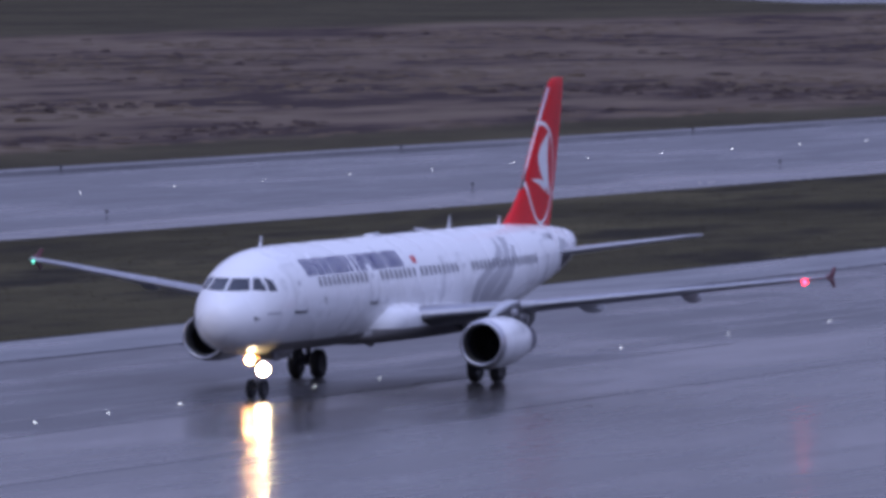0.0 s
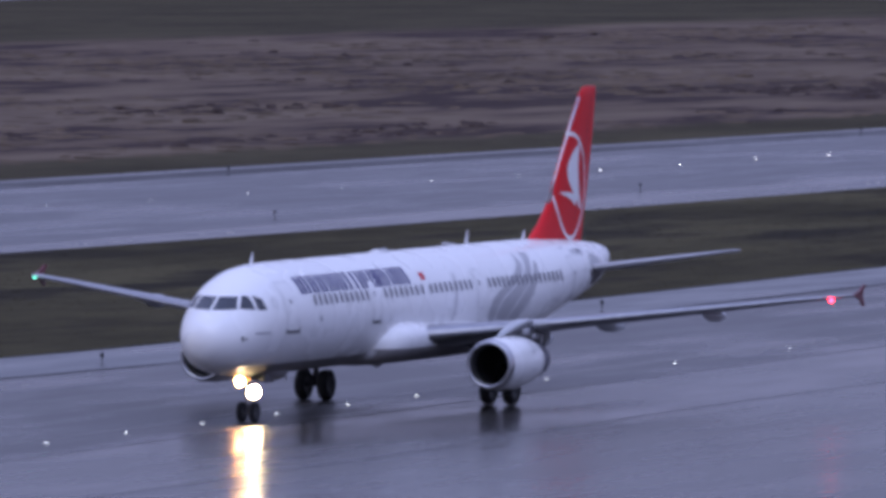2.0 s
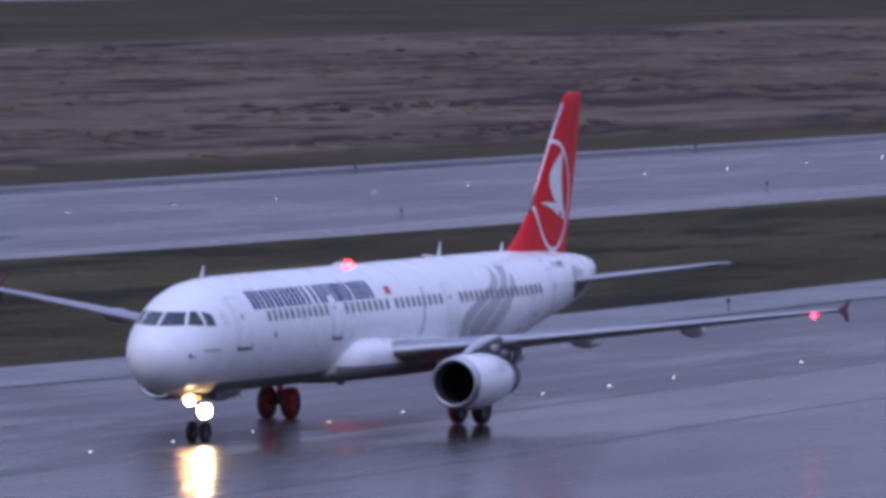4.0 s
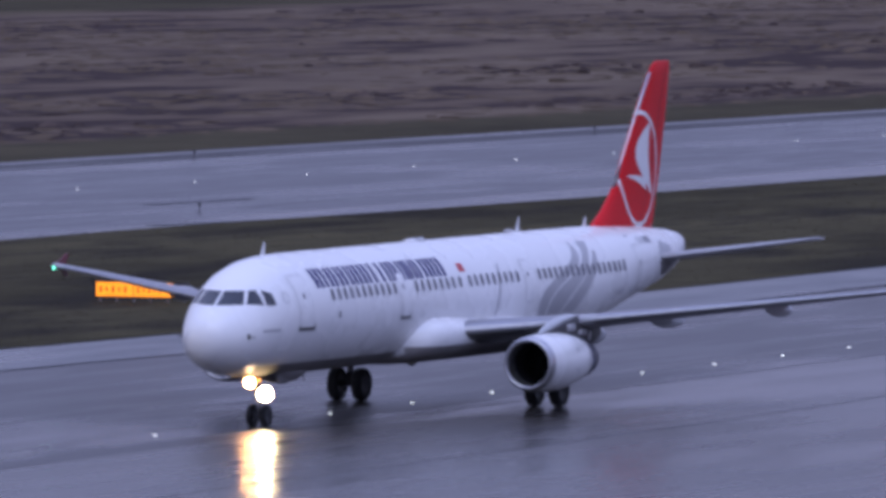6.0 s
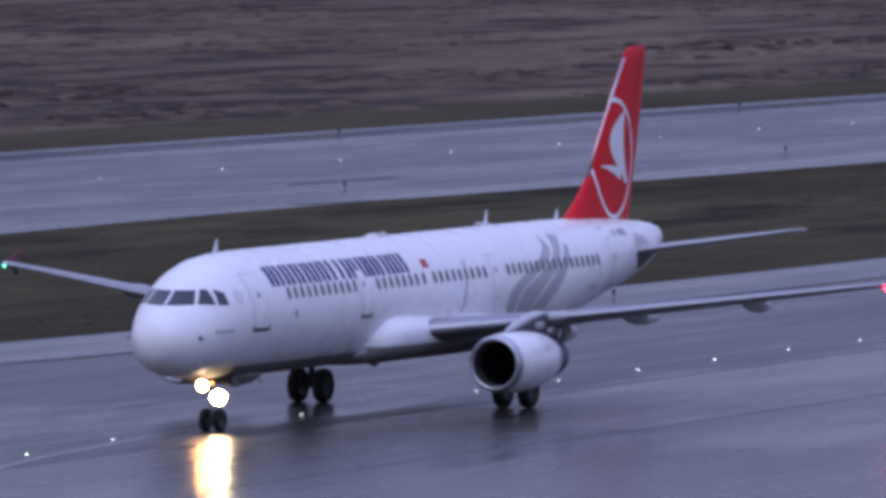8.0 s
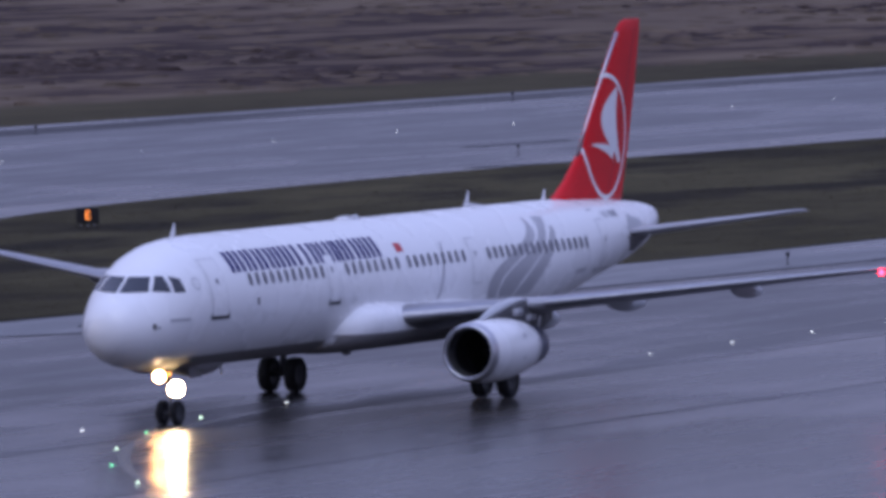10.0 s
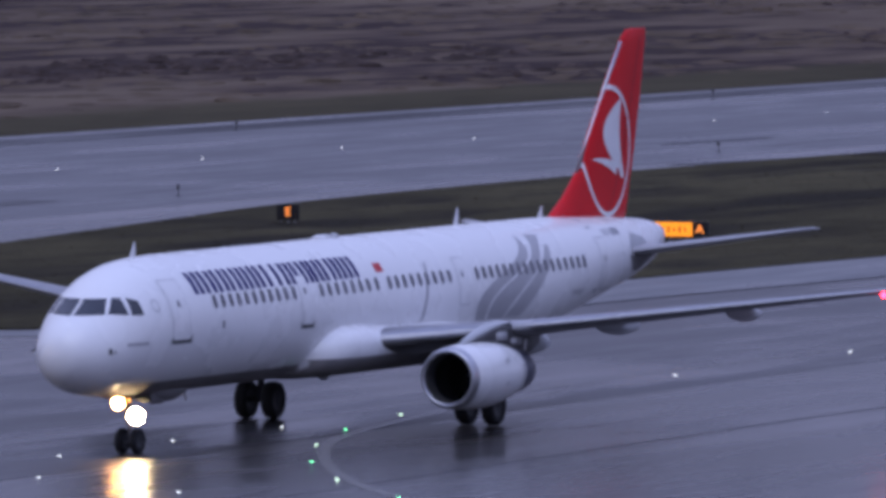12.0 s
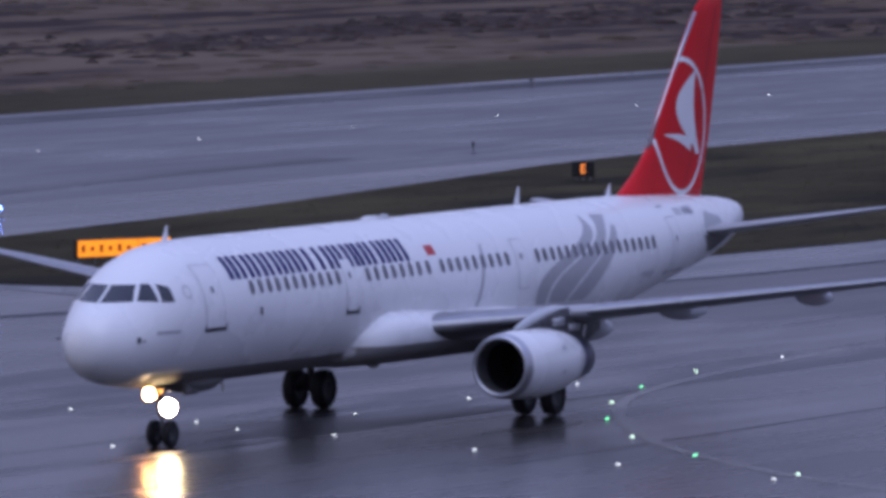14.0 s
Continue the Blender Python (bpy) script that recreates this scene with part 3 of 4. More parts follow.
def cockpit(root):
    for side in (1, -1):
        # windscreen: spanned across the nose, found by walking aft along the skin
        rows = []
        for j in range(7):
            v = j / 6
            row = []
            for i in range(9):
                u = i / 8
                y = 0.05 + u * (0.80 - 0.16 * v)
                z = 4.31 + 0.02 * u + v * (0.46 - 0.01 * u)
                x = NOSE
                for _ in range(400):
                    t, b, w = section(x)
                    if ((z - (t + b) / 2) / ((t - b) / 2)) ** 2 + (y / w) ** 2 <= 1:
                        break
                    x -= 0.01
                row.append(Vector((x + 0.02, side * y, z + 0.008)))
            rows.append(row)
        part("cockpit_window", loft(rows, close=False, cap=False), M_GLASS, root, "dark glazed windscreen pane")
        for c in ([(3.32, 4.34), (2.78, 4.30), (2.64, 4.79), (2.84, 4.79)], [(2.67, 4.29), (2.20, 4.28), (2.17, 4.68), (2.49, 4.79)]):
            part("cockpit_window", patch(c, side, 0.012), M_GLASS, root, "dark glazed side cockpit pane")


def cabin(root):
    groups = [(-1.95, -7.45, 11), (-9.42, -12.80, 7), (-13.42, -13.42, 1), (-14.35, -18.80, 9), (-20.9, -29.40, 17)]
    for side in (1, -1):
        for a, b, n in groups:
            for i in range(n):
                x = a + (b - a) * i / max(1, n - 1)
                bm = bmesh.new()
                ring = []
                for k in range(14):
                    q = 2 * math.pi * k / 14
                    dx = 0.13 * math.copysign(abs(math.cos(q)) ** 0.6, math.cos(q))
                    dz = 0.20 * math.copysign(abs(math.sin(q)) ** 0.7, math.sin(q))
                    ring.append(bm.verts.new(skin(x + dx, 4.50 + dz, side, 0.018)))
                bm.faces.new(ring)
                part("cabin_window", bm, M_CABIN, root, "", False)
        for a, b, lo, hi in ((0.86, -0.18, 3.44, 5.24), (-7.85, -8.60, 3.48, 5.02), (-19.40, -20.15, 3.55, 5.05), (-31.0, -31.75, 3.5, 5.2)):
            g = 0.035
            part("door_seal", patch([(a, lo), (b, lo), (b, hi), (a, hi)], side, 0.004, 4, 10), M_SEAL, root, "grey seam round a cabin door")
            d = part("cabin_door", patch([(a - g, lo + g), (b + g, lo + g), (b + g, hi - g), (a - g, hi - g)], side, 0.010, 4, 10), M_WHITE, root, "closed white cabin door")
            if lo < 3.5 and a > -10:
                part("sill_plate", patch([(a + 0.05, lo - 0.08), (b - 0.10, lo - 0.08), (b - 0.10, lo + 0.02), (a + 0.05, lo + 0.02)], side, 0.016, 4, 2), M_SILL, d, "dark scuffed sill plate")
                for e in (a + 0.05, b - 0.02):
                    part("sill_end", patch([(e, lo - 0.06), (e - 0.08, lo - 0.06), (e - 0.08, lo + 0.12), (e, lo + 0.12)], side, 0.015, 2, 2), M_SILL, d, "dark upturned end of the sill plate")
            part("door_window", patch([((a + b) / 2 + 0.07, 4.44), ((a + b) / 2 - 0.07, 4.44), ((a + b) / 2 - 0.07, 4.62), ((a + b) / 2 + 0.07, 4.62)], side, 0.016, 2, 2), M_CABIN, d)
        # hatches, vents and small plates
        for x, z, w, h in ((2.65, 3.44, 1.0, 0.10), (3.77, 3.27, 0.12, 0.17), (-2.35, 3.80, 0.16, 0.22), (-29.0, 3.56, 1.1, 0.13), (-30.8, 3.50, 0.5, 0.16), (-32.2, 3.50, 1.2, 0.10), (-31.3, 5.50, 0.5, 0.06)):
            part("service_plate", patch([(x + w / 2, z - h / 2), (x - w / 2, z - h / 2), (x - w / 2, z + h / 2), (x + w / 2, z + h / 2)], side, 0.007, 3, 2),
                 M_TULIP if w > 0.2 else M_SILL, root, "small grey service plate")
        rows = []
        for k in range(21):
            q = 2 * math.pi * k / 20
            rows.append([skin(1.55 + r * math.cos(q), 4.52 + r * math.sin(q), side, 0.007) for r in (0.15, 0.19)])
        part("badge_ring", loft(rows, close=False, cap=False), M_TULIP, root, "small grey ring painted on the skin")
        part("dirt_streak", patch([(-16.50, 3.2), (-16.72, 3.2), (-17.45, 5.0), (-17.28, 5.0)], side, 0.005, 2, 10), M_TULIP, root, "thin grey band on the skin")
        # title along the crown as plain upright bars: one or two strokes in each place
        x = -0.90
        for w in (0.9, 1.0, 1.0, 1.0, 0.45, 0.95, 1.05, 0, 1.1, 0.45, 1.0, 0.85, 0.45, 1.05, 0.9, 0.95):
            w *= 0.872
            for dx in ((0.0, w - 0.405) if w > 0.5 else (0.0,) if w else ()):
                part("title_bar", patch([(x - dx, 4.75), (x - dx - 0.26, 4.75), (x - dx - 0.26, 5.38), (x - dx, 5.38)], side, 0.006, 2, 5), M_BLUE, root)
            x -= w or 0.26
        part("flag_mark", patch([(-13.70, 4.84), (-14.25, 4.84), (-14.25, 5.12), (-13.70, 5.12)], side, 0.006, 3, 3), M_FLAG, root, "small red rectangular mark")
        # three broad grey petals that sweep up and aft, with slim white gaps
        for front, rear in ((((-20.85, 3.0), (-20.95, 3.7), (-22.0, 4.2), (-23.4, 4.55), (-24.6, 5.0), (-25.15, 5.5)), ((-21.55, 3.0), (-22.0, 3.7), (-23.2, 4.2), (-24.6, 4.55), (-25.3, 5.0), (-25.25, 5.5))),
                            (((-21.75, 3.0), (-22.25, 3.7), (-23.45, 4.2), (-24.85, 4.55), (-25.6, 5.0), (-26.0, 5.5)), ((-22.9, 3.0), (-23.9, 3.7), (-25.0, 4.2), (-25.7, 4.55), (-26.3, 5.0), (-26.9, 5.45))),
                            (((-23.1, 3.0), (-24.15, 3.7), (-25.2, 4.2), (-25.9, 4.55), (-26.5, 4.9), (-26.85, 5.15)), ((-24.3, 3.0), (-25.4, 3.7), (-26.1, 4.2), (-26.6, 4.55), (-26.95, 4.9), (-27.0, 5.15)))):
            rows = []
            for j in range(21):
                v = j / 4
                fx, fz = [float(np.polyval(np.polyfit(range(6), [q[c] for q in front], 4), v)) for c in (0, 1)]
                rx, rz = [float(np.polyval(np.polyfit(range(6), [q[c] for q in rear], 4), v)) for c in (0, 1)]
                rows.append([skin(fx + (rx - fx) * i / 4, fz + (rz - fz) * i / 4, side, 0.005) for i in range(5)])
            part("petal_mark", loft(rows, close=False, cap=False), M_TULIP, root, "grey sweeping petal shape")
        for k in range(5):
            x0 = -32.1 - 0.3 * k - (0.15 if k > 1 else 0.0)
            part("registration_bar", patch([(x0, 5.20), (x0 - 0.20, 5.20), (x0 - 0.20, 5.42), (x0, 5.42)], side, 0.006, 2, 2), M_TULIP if k < 2 else M_SHADOWMARK, root)


def foil(le, te, z, thickness, n=14, drop=0.05, vertical=False):
    """A closed aerofoil ring between leading and trailing edge at a station (y, z)."""
    ring = []
    chord = le[0] - te[0]
    for i in range(2 * n):
        k = i if i < n else 2 * n - i
        s = 0.5 - 0.5 * math.cos(math.pi * k / n)
        up = 1 if i < n else -0.75
        th = thickness * chord * up * (1.48 * math.sqrt(s) - 0.63 * s - 1.76 * s * s + 1.42 * s ** 3 - 0.5 * s ** 4)
        x = le[0] - chord * s
        if vertical:
            ring.append((x, th / (0.75 if up < 0 else 1), z))
        else:
            ring.append((x, le[1], z - drop * chord * s + th))
    return ring


def wing_at(y):
    """Leading edge x, trailing edge x and height of the leading edge of the wing."""
    le = -12.2 - 0.52 * (y - 1.98)
    te = float(np.interp(y, (0, 1.98, 6.4, 16.9), (-19.3, -19.2, -18.95, -21.45)))
    z = float(np.interp(y, (0, 2, 6.8, 10.6, 15.2, 16.9), (2.62, 2.74, 3.28, 3.70, 4.22, 4.39)))
    return le, te, z


def wings(root):
    for side in (1, -1):
        rings = []
        for y in (1.5, 2.2, 3.2, 4.6, 6.4, 8.5, 10.6, 12.8, 15.0, 16.4, 16.9):
            le, te, z = wing_at(y)
            rings.append([(a, side * b, c) for a, b, c in foil((le, y), (te, y), z, float(np.interp(y, (1.5, 6.4, 16.9), (0.15, 0.118, 0.105))), drop=0.055)])
        w = part("wing", loft(rings), M_WING, root, "long pale grey painted wing")
        # polished slats along the leading edge
        for ya, yb in ((2.2, 5.1), (6.5, 8.9), (9.0, 11.4), (11.5, 13.9), (14.0, 16.3)):
            rr = []
            for y in (ya, (ya + yb) / 2, yb):
                le, te, z = wing_at(y)
                ring = foil((le, y), (te, y), z, float(np.interp(y, (1.5, 6.4, 16.9), (0.15, 0.118, 0.105))), drop=0.055)
                pick = ring[23:] + ring[:6]
                mid = Vector(ring[4]).lerp(Vector(ring[-4]), 0.5)
                rr.append([(Vector(q) + (Vector(q) - mid).normalized() * 0.012) * Vector((1, side, 1)) for q in pick])
            part("slat", loft(rr, close=False, cap=False), M_SLAT, w, "satin metal leading edge slat")
        # flap track fairings
        for y, length, h, sag in ((4.9, 3.6, 0.50, 0.24), (7.5, 3.3, 0.38, 0.0), (11.5, 2.6, 0.34, 0.0)):
            le, te, z = wing_at(y)
            x0 = te + 1.75 + 5.0 * sag
            rr = []
            for k in range(10):
                s = k / 9
                r = h * math.sin(math.pi * min(1, 0.06 + s * 0.9)) ** 0.6
                rr.append([(x0 - length * s, side * (y + 0.17 * r / h * math.cos(q)), z - 0.20 - sag - 0.16 * s + 0.8 * r * math.sin(q)) for q in [2 * math.pi * i / 14 for i in range(14)]])
            part("flap_fairing", loft(rr), M_GREYPAINT, w, "grey canoe-shaped fairing")
        # fence at the tip
        le, te, z = wing_at(16.9)
        bm = bmesh.new()
        prof = [(le - 0.1, 0.02), (le - 0.95, 0.20), (te + 0.15, 0.40), (te - 0.12, 0.40), (te + 0.25, 0.0), (te - 0.02, -0.42), (te + 0.22, -0.43), (le - 0.95, -0.18)]
        a = [bm.verts.new((x, side * 16.91, z - 0.03 + d)) for x, d in prof]
        b = [bm.verts.new((x, side * 16.97, z - 0.03 + d)) for x, d in prof]
        bm.faces.new(a)
        bm.faces.new(b[::-1])
        for i in range(len(prof)):
            j = (i + 1) % len(prof)
            bm.faces.new((a[i], a[j], b[j], b[i]))
        part("tip_fence", bm, M_FENCE, root, "small dark red arrow-shaped wingtip fence", False)
        le, te, z = wing_at(16.2)
        bm = bmesh.new()
        bmesh.ops.create_uvsphere(bm, u_segments=16, v_segments=10, radius=0.095 if side > 0 else 0.06)
        bmesh.ops.transform(bm, matrix=Matrix.Translation((le + 0.06, side * (16.25 if side > 0 else 16.6), z - 0.12 if side > 0 else z)), verts=bm.verts[:])
        part("navigation_light", bm, M_NAVRED if side > 0 else M_NAVGREEN, root, "lit red lamp" if side > 0 else "lit pale green lamp")


def engines(root):
    for side in (1, -1):
        cy, cz = side * 5.80, 1.86
        prof = [(-10.75, 0.98), (-11.5, 1.02), (-12.3, 1.02), (-13.0, 0.97), (-13.7, 0.88), (-14.3, 0.76), (-14.32, 0.72), (-13.8, 0.74)]
        c = part("engine_cowling", lathe_x([(-10.34, 0.955)] + prof, 48, cy, cz), M_WHITE, root, "white engine cowling")
        part("inlet_lip", lathe_x([(-10.72, 0.74), (-10.32, 0.74), (-10.10, 0.765), (-10.0, 0.82), (-10.04, 0.885), (-10.17, 0.93), (-10.35, 0.957)], 48, cy, cz), M_METAL, c, "bare metal inlet lip")
        part("inlet_duct", lathe_x([(-10.71, 0.74), (-11.2, 0.77), (-11.9, 0.77), (-11.95, 0.2)], 40, cy, cz), M_DUCT, c, "dark inlet duct")
        for k in range(22):
            m = Matrix.Translation((-11.7, cy, cz)) @ Matrix.Rotation(2 * math.pi * k / 22, 4, 'X')
            pydata("fan_blade", [m @ Vector(v) for v in ((0.05, -0.03, 0.2), (-0.10, 0.05, 0.2), (-0.16, 0.14, 0.76), (0.08, -0.05, 0.76))], [(0, 1, 2, 3)], M_FAN, c)
        part("spinner", lathe_x([(-11.2, 0.01), (-11.35, 0.09), (-11.6, 0.20), (-11.8, 0.23)], 24, cy, cz), M_DUCT, c, "dark spinner cone")
        part("nozzle", lathe_x([(-14.25, 0.757), (-14.8, 0.70), (-15.3, 0.60), (-15.28, 0.56), (-14.2, 0.62)], 40, cy, cz), M_DARKMETAL, c, "dark blue grey exhaust nozzle")
        part("exhaust_cone", lathe_x([(-14.3, 0.30), (-14.9, 0.24), (-15.4, 0.03)], 24, cy, cz), M_DARKMETAL, c)
        for dz, dx, w in ((0.45, -12.3, 0.35), (-0.25, -12.2, 0.26)):
            bm = bmesh.new()
            bm.faces.new([bm.verts.new((dx - a, cy + side * (math.sqrt(1.028 ** 2 - (dz + b) ** 2)), cz + dz + b)) for a, b in ((0, -0.07), (w, -0.05), (w * 0.9, 0.09), (0.1, 0.03))])
            part("cowl_plate", bm, M_TULIP, c, "small grey plate", False)
        # pylon: dark body, pale cap along its front, pale rear fairing below the wing
        rings = []
        for x, lo, hi, w in ((-11.6, 2.86, 2.90, 0.03), (-12.4, 2.78, 3.12, 0.16), (-13.4, 2.70, 3.32, 0.22), (-14.2, 2.56, 3.36, 0.24), (-15.2, 2.36, 3.25, 0.20), (-16.0, 2.36, 3.15, 0.15), (-16.8, 2.60, 3.0, 0.06)):
            rings.append([(x, cy + w * a, lo + (hi - lo) * b) for a, b in ((-1, 0.1), (-0.7, 0), (0.7, 0), (1, 0.1), (1, 0.9), (0.7, 1), (-0.7, 1), (-1, 0.9))])
        p = part("pylon", loft(rings), M_PYLON, root, "dark streaked engine pylon")
        rings = []
        for x, z, w, h in ((-10.95, 2.84, 0.05, 0.03), (-11.4, 2.94, 0.13, 0.09), (-12.1, 3.10, 0.20, 0.13), (-12.9, 3.26, 0.24, 0.13), (-13.7, 3.36, 0.26, 0.10), (-14.3, 3.38, 0.26, 0.05)):
            rings.append([(x, cy + w * math.cos(a), z + h * math.sin(a)) for a in [2 * math.pi * i / 14 for i in range(14)]])
        part("pylon_cap", loft(rings), M_GREYPAINT, p, "pale grey cap along the pylon's front")
        for x, z, r in ((-13.5, 3.02, 0.16), (-14.6, 2.80, 0.13)):
            part("pylon_panel", box(bmesh.new(), (x - 0.45, cy + side * 0.235 - 0.02, z - r), (x + 0.35, cy + side * 0.235 + 0.02, z + r * 0.6), 0.015), M_TULIP, p, "worn pale access panel")
        part("pylon_panel", tube(bmesh.new(), (-15.35, cy + side * 0.16, 2.45), (-15.45, cy + side * 0.17, 2.80), 0.07), M_WHITE, p, "short white pipe")


def tail(root):
    for side in (1, -1):
        rings = []
        for k in range(7):
            s = k / 6
            y = 0.6 + 5.6 * s
            rings.append([(a, side * b, c) for a, b, c in foil((-33.75 - 3.60 * s, y), (-37.75 - 0.95 * s, y), 4.50 + 0.80 * s, 0.10, drop=0.01)])
        part("tailplane", loft(rings), M_WING, root, "pale grey horizontal tailplane")
        part("tailplane_plate", patch([(-34.0, 4.72), (-36.2, 4.80), (-35.9, 5.02), (-34.6, 5.22)], side, 0.006, 8, 4), M_GREYPAINT, root, "grey plate above the tailplane root")
        # bare grey of the tail skin and the tailplane's shade, painted as one
        part("tailplane_plate", patch([(-34.75, 3.95), (-35.6, 3.95), (-37.4, 4.45), (-33.95, 4.50)], side, 0.007, 8, 6), M_BELLY, root, "dull grey patch for bare skin and shade under the tailplane root")
    levels = [(5.55, -29.95, -36.8), (5.95, -30.85, -36.95), (6.4, -31.7, -37.08), (6.9, -32.4, -37.22), (7.3, -32.9, -37.4), (8.4, -33.70, -37.7), (9.4, -34.54, -37.98), (10.4, -35.40, -38.2),
              (11.35, -36.25, -38.4), (11.62, -36.55, -38.43), (11.76, -36.8, -38.42), (11.81, -37.1, -38.36)]
    part("fin", loft([foil((le, 0), (te, 0), z, 0.10 if z < 11.7 else 0.05, vertical=True) for z, le, te in levels]), M_RED, root, "glossy red tail fin")
    part("fin_edge", loft([[(le + 0.03, 0.02, z), (le - 0.10, 0.075, z), (le - 0.10, -0.075, z)] for z, le, te in ((7.2, -32.78, 0), (8.4, -33.70, 0), (9.4, -34.54, 0), (10.4, -35.40, 0), (11.4, -36.3, 0))]), M_METAL, root, "bare metal fin leading edge")

    def on_fin(x, z, side):
        le, te = float(np.interp(z, [q[0] for q in levels], [q[1] for q in levels])), float(np.interp(z, [q[0] for q in levels], [q[2] for q in levels]))
        c = le - te
        s = min(1.0, max(0.0, (le - x) / c))
        th = 0.10 * c * (1.48 * math.sqrt(s) - 0.63 * s - 1.76 * s * s + 1.42 * s ** 3 - 0.5 * s ** 4)
        return (max(min(x, le - 0.02), te + 0.02), side * (th + 0.012), z)
    # the rudder's hinge line, and the dull grey foot of the fin's rear edge
    for side in (1, -1):
        rows = []
        for z in np.linspace(5.95, 11.5, 14):
            te = float(np.interp(z, [q[0] for q in levels], [q[2] for q in levels]))
            chord = float(np.interp(z, [q[0] for q in levels], [q[1] for q in levels])) - te
            rows.append([on_fin(te + 0.30 * chord + d, float(z), side) for d in (-0.03, 0.03)])
        part("rudder_gap", loft(rows, close=False, cap=False), M_RUDDER, root, "dark red hinge line of the rudder")
    for side in (1, -1):
        rows = []
        for k in range(65):
            a = 2 * math.pi * k / 64
            rows.append([on_fin(-35.02 + r * math.cos(a), 7.86 + r * 1.075 * math.sin(a), side) for r in (1.87, 1.94, 2.02)])
        part("ring_mark", loft(rows, close=False, cap=False), M_MARK, root, "white ring painted on the fin")
        # plain white wedge inside the ring
        rows = []
        for k in range(17):
            s = k / 16
            z = 9.55 - 2.62 * s
            a = -36.05 + 1.55 * math.sin(math.pi * min(1, s * 1.05) ** 0.9) - 0.1 * s
            b = -36.08 + 0.33 * math.sin(math.pi * s) - 0.44 * s
            rows.append([on_fin(a + (b - a) * i / 4, z, side) for i in range(5)])
        part("wedge_mark", loft(rows, close=False, cap=False), M_MARK, root, "plain white curved wedge painted on the fin")
        rows = []
        for k in range(9):
            s = k / 8
            rows.append([on_fin(-33.70 - 2.0 * s, 7.62 + 0.09 * s - i * (0.03 + 0.40 * s) / 3 - 0.25 * s * s, side) for i in range(4)])
        part("wedge_mark", loft(rows, close=False, cap=False), M_MARK, root, "plain white pointed shape painted on the fin")


BEACONS, DRUMS = (-14.25, -13.5), []


def fittings(root):
    for x, h in ((-0.15, 0.42), (-23.35, 0.55), (-29.9, 0.35)):
        bm = loft([[(x + 0.20, 0.0, 5.86), (x, 0.025, 5.86), (x - 0.22, 0, 5.86), (x, -0.025, 5.86)], [(x - 0.10, 0, 5.88 + h), (x - 0.14, 0.01, 5.88 + h), (x - 0.20, 0, 5.88 + h), (x - 0.14, -0.01, 5.88 + h)]])
        part("blade_antenna", bm, M_WHITE, root, "small white blade antenna", False)
    bm = loft([[(-12.7, 0.12, 5.87), (-12.7, -0.12, 5.87), (-14.0, -0.12, 5.87), (-14.0, 0.12, 5.87)], [(-13.1, 0.06, 5.98), (-13.1, -0.06, 5.98), (-13.7, -0.06, 5.98), (-13.7, 0.06, 5.98)]])
    part("antenna_hump", bm, M_WHITE, root)
    # turning beacons, one on the crown and one under the belly: a drum, dark on one side and lit on the other
    for x, z, up, size in ((BEACONS[0], 5.84, 1, 0.17), (BEACONS[1], 1.70, -1, 0.23)):
        def half(sign, r):
            return loft([[(r * math.cos(a) * math.cos(2 * math.pi * i / 16), r * math.cos(a) * math.sin(2 * math.pi * i / 16), sign * up * r * math.sin(a)) for i in range(16)]
                         for a in [k * math.pi / 2 / 5 for k in range(5)] + [1.55]])
        d = part("beacon_drum", half(1, size), M_GREYPAINT, root, "shielded grey side of a turning beacon")
        part("beacon_lens", half(-1, size), M_BEACON, d, "lit red side of a turning beacon")
        DRUMS.append((d, x, z))
    part("drain_mast", tube(bmesh.new(), (-3.3, 0.2, 1.75), (-3.4, 0.2, 1.42), 0.05, 0.03), M_WHITE, root)
    for side in (1, -1):
        part("pitot_probe", tube(bmesh.new(), skin(3.6, 3.25, side), skin(3.6, 3.25, side) + Vector((0.15, side * 0.10, 0)), 0.03, 0.02), M_SILL, root)


def tyre_mesh(r, w, bore):
    ring = [(bore, -w * 0.36), (r * 0.86, -w * 0.5), (r * 0.96, -w * 0.42), (r, -w * 0.22), (r * 1.0, 0.0), (r, w * 0.22), (r * 0.96, w * 0.42), (r * 0.86, w * 0.5), (bore, w * 0.36)]
    return loft([[(q * math.cos(2 * math.pi * i / 36), y, q * math.sin(2 * math.pi * i / 36)) for i in range(36)] for q, y in ring], cap=False)


def rim_mesh(bore, w):
    return loft([[(q * math.cos(2 * math.pi * i / 24), y, q * math.sin(2 * math.pi * i / 24)) for i in range(24)] for q, y in
                 ((0.05, -w * 0.15), (bore * 0.5, -w * 0.2), (bore * 0.85, -w * 0.3), (bore * 1.02, -w * 0.36), (bore * 1.02, w * 0.36), (bore * 0.85, w * 0.3), (bore * 0.5, w * 0.2), (0.05, w * 0.15))])


WHEELS = []


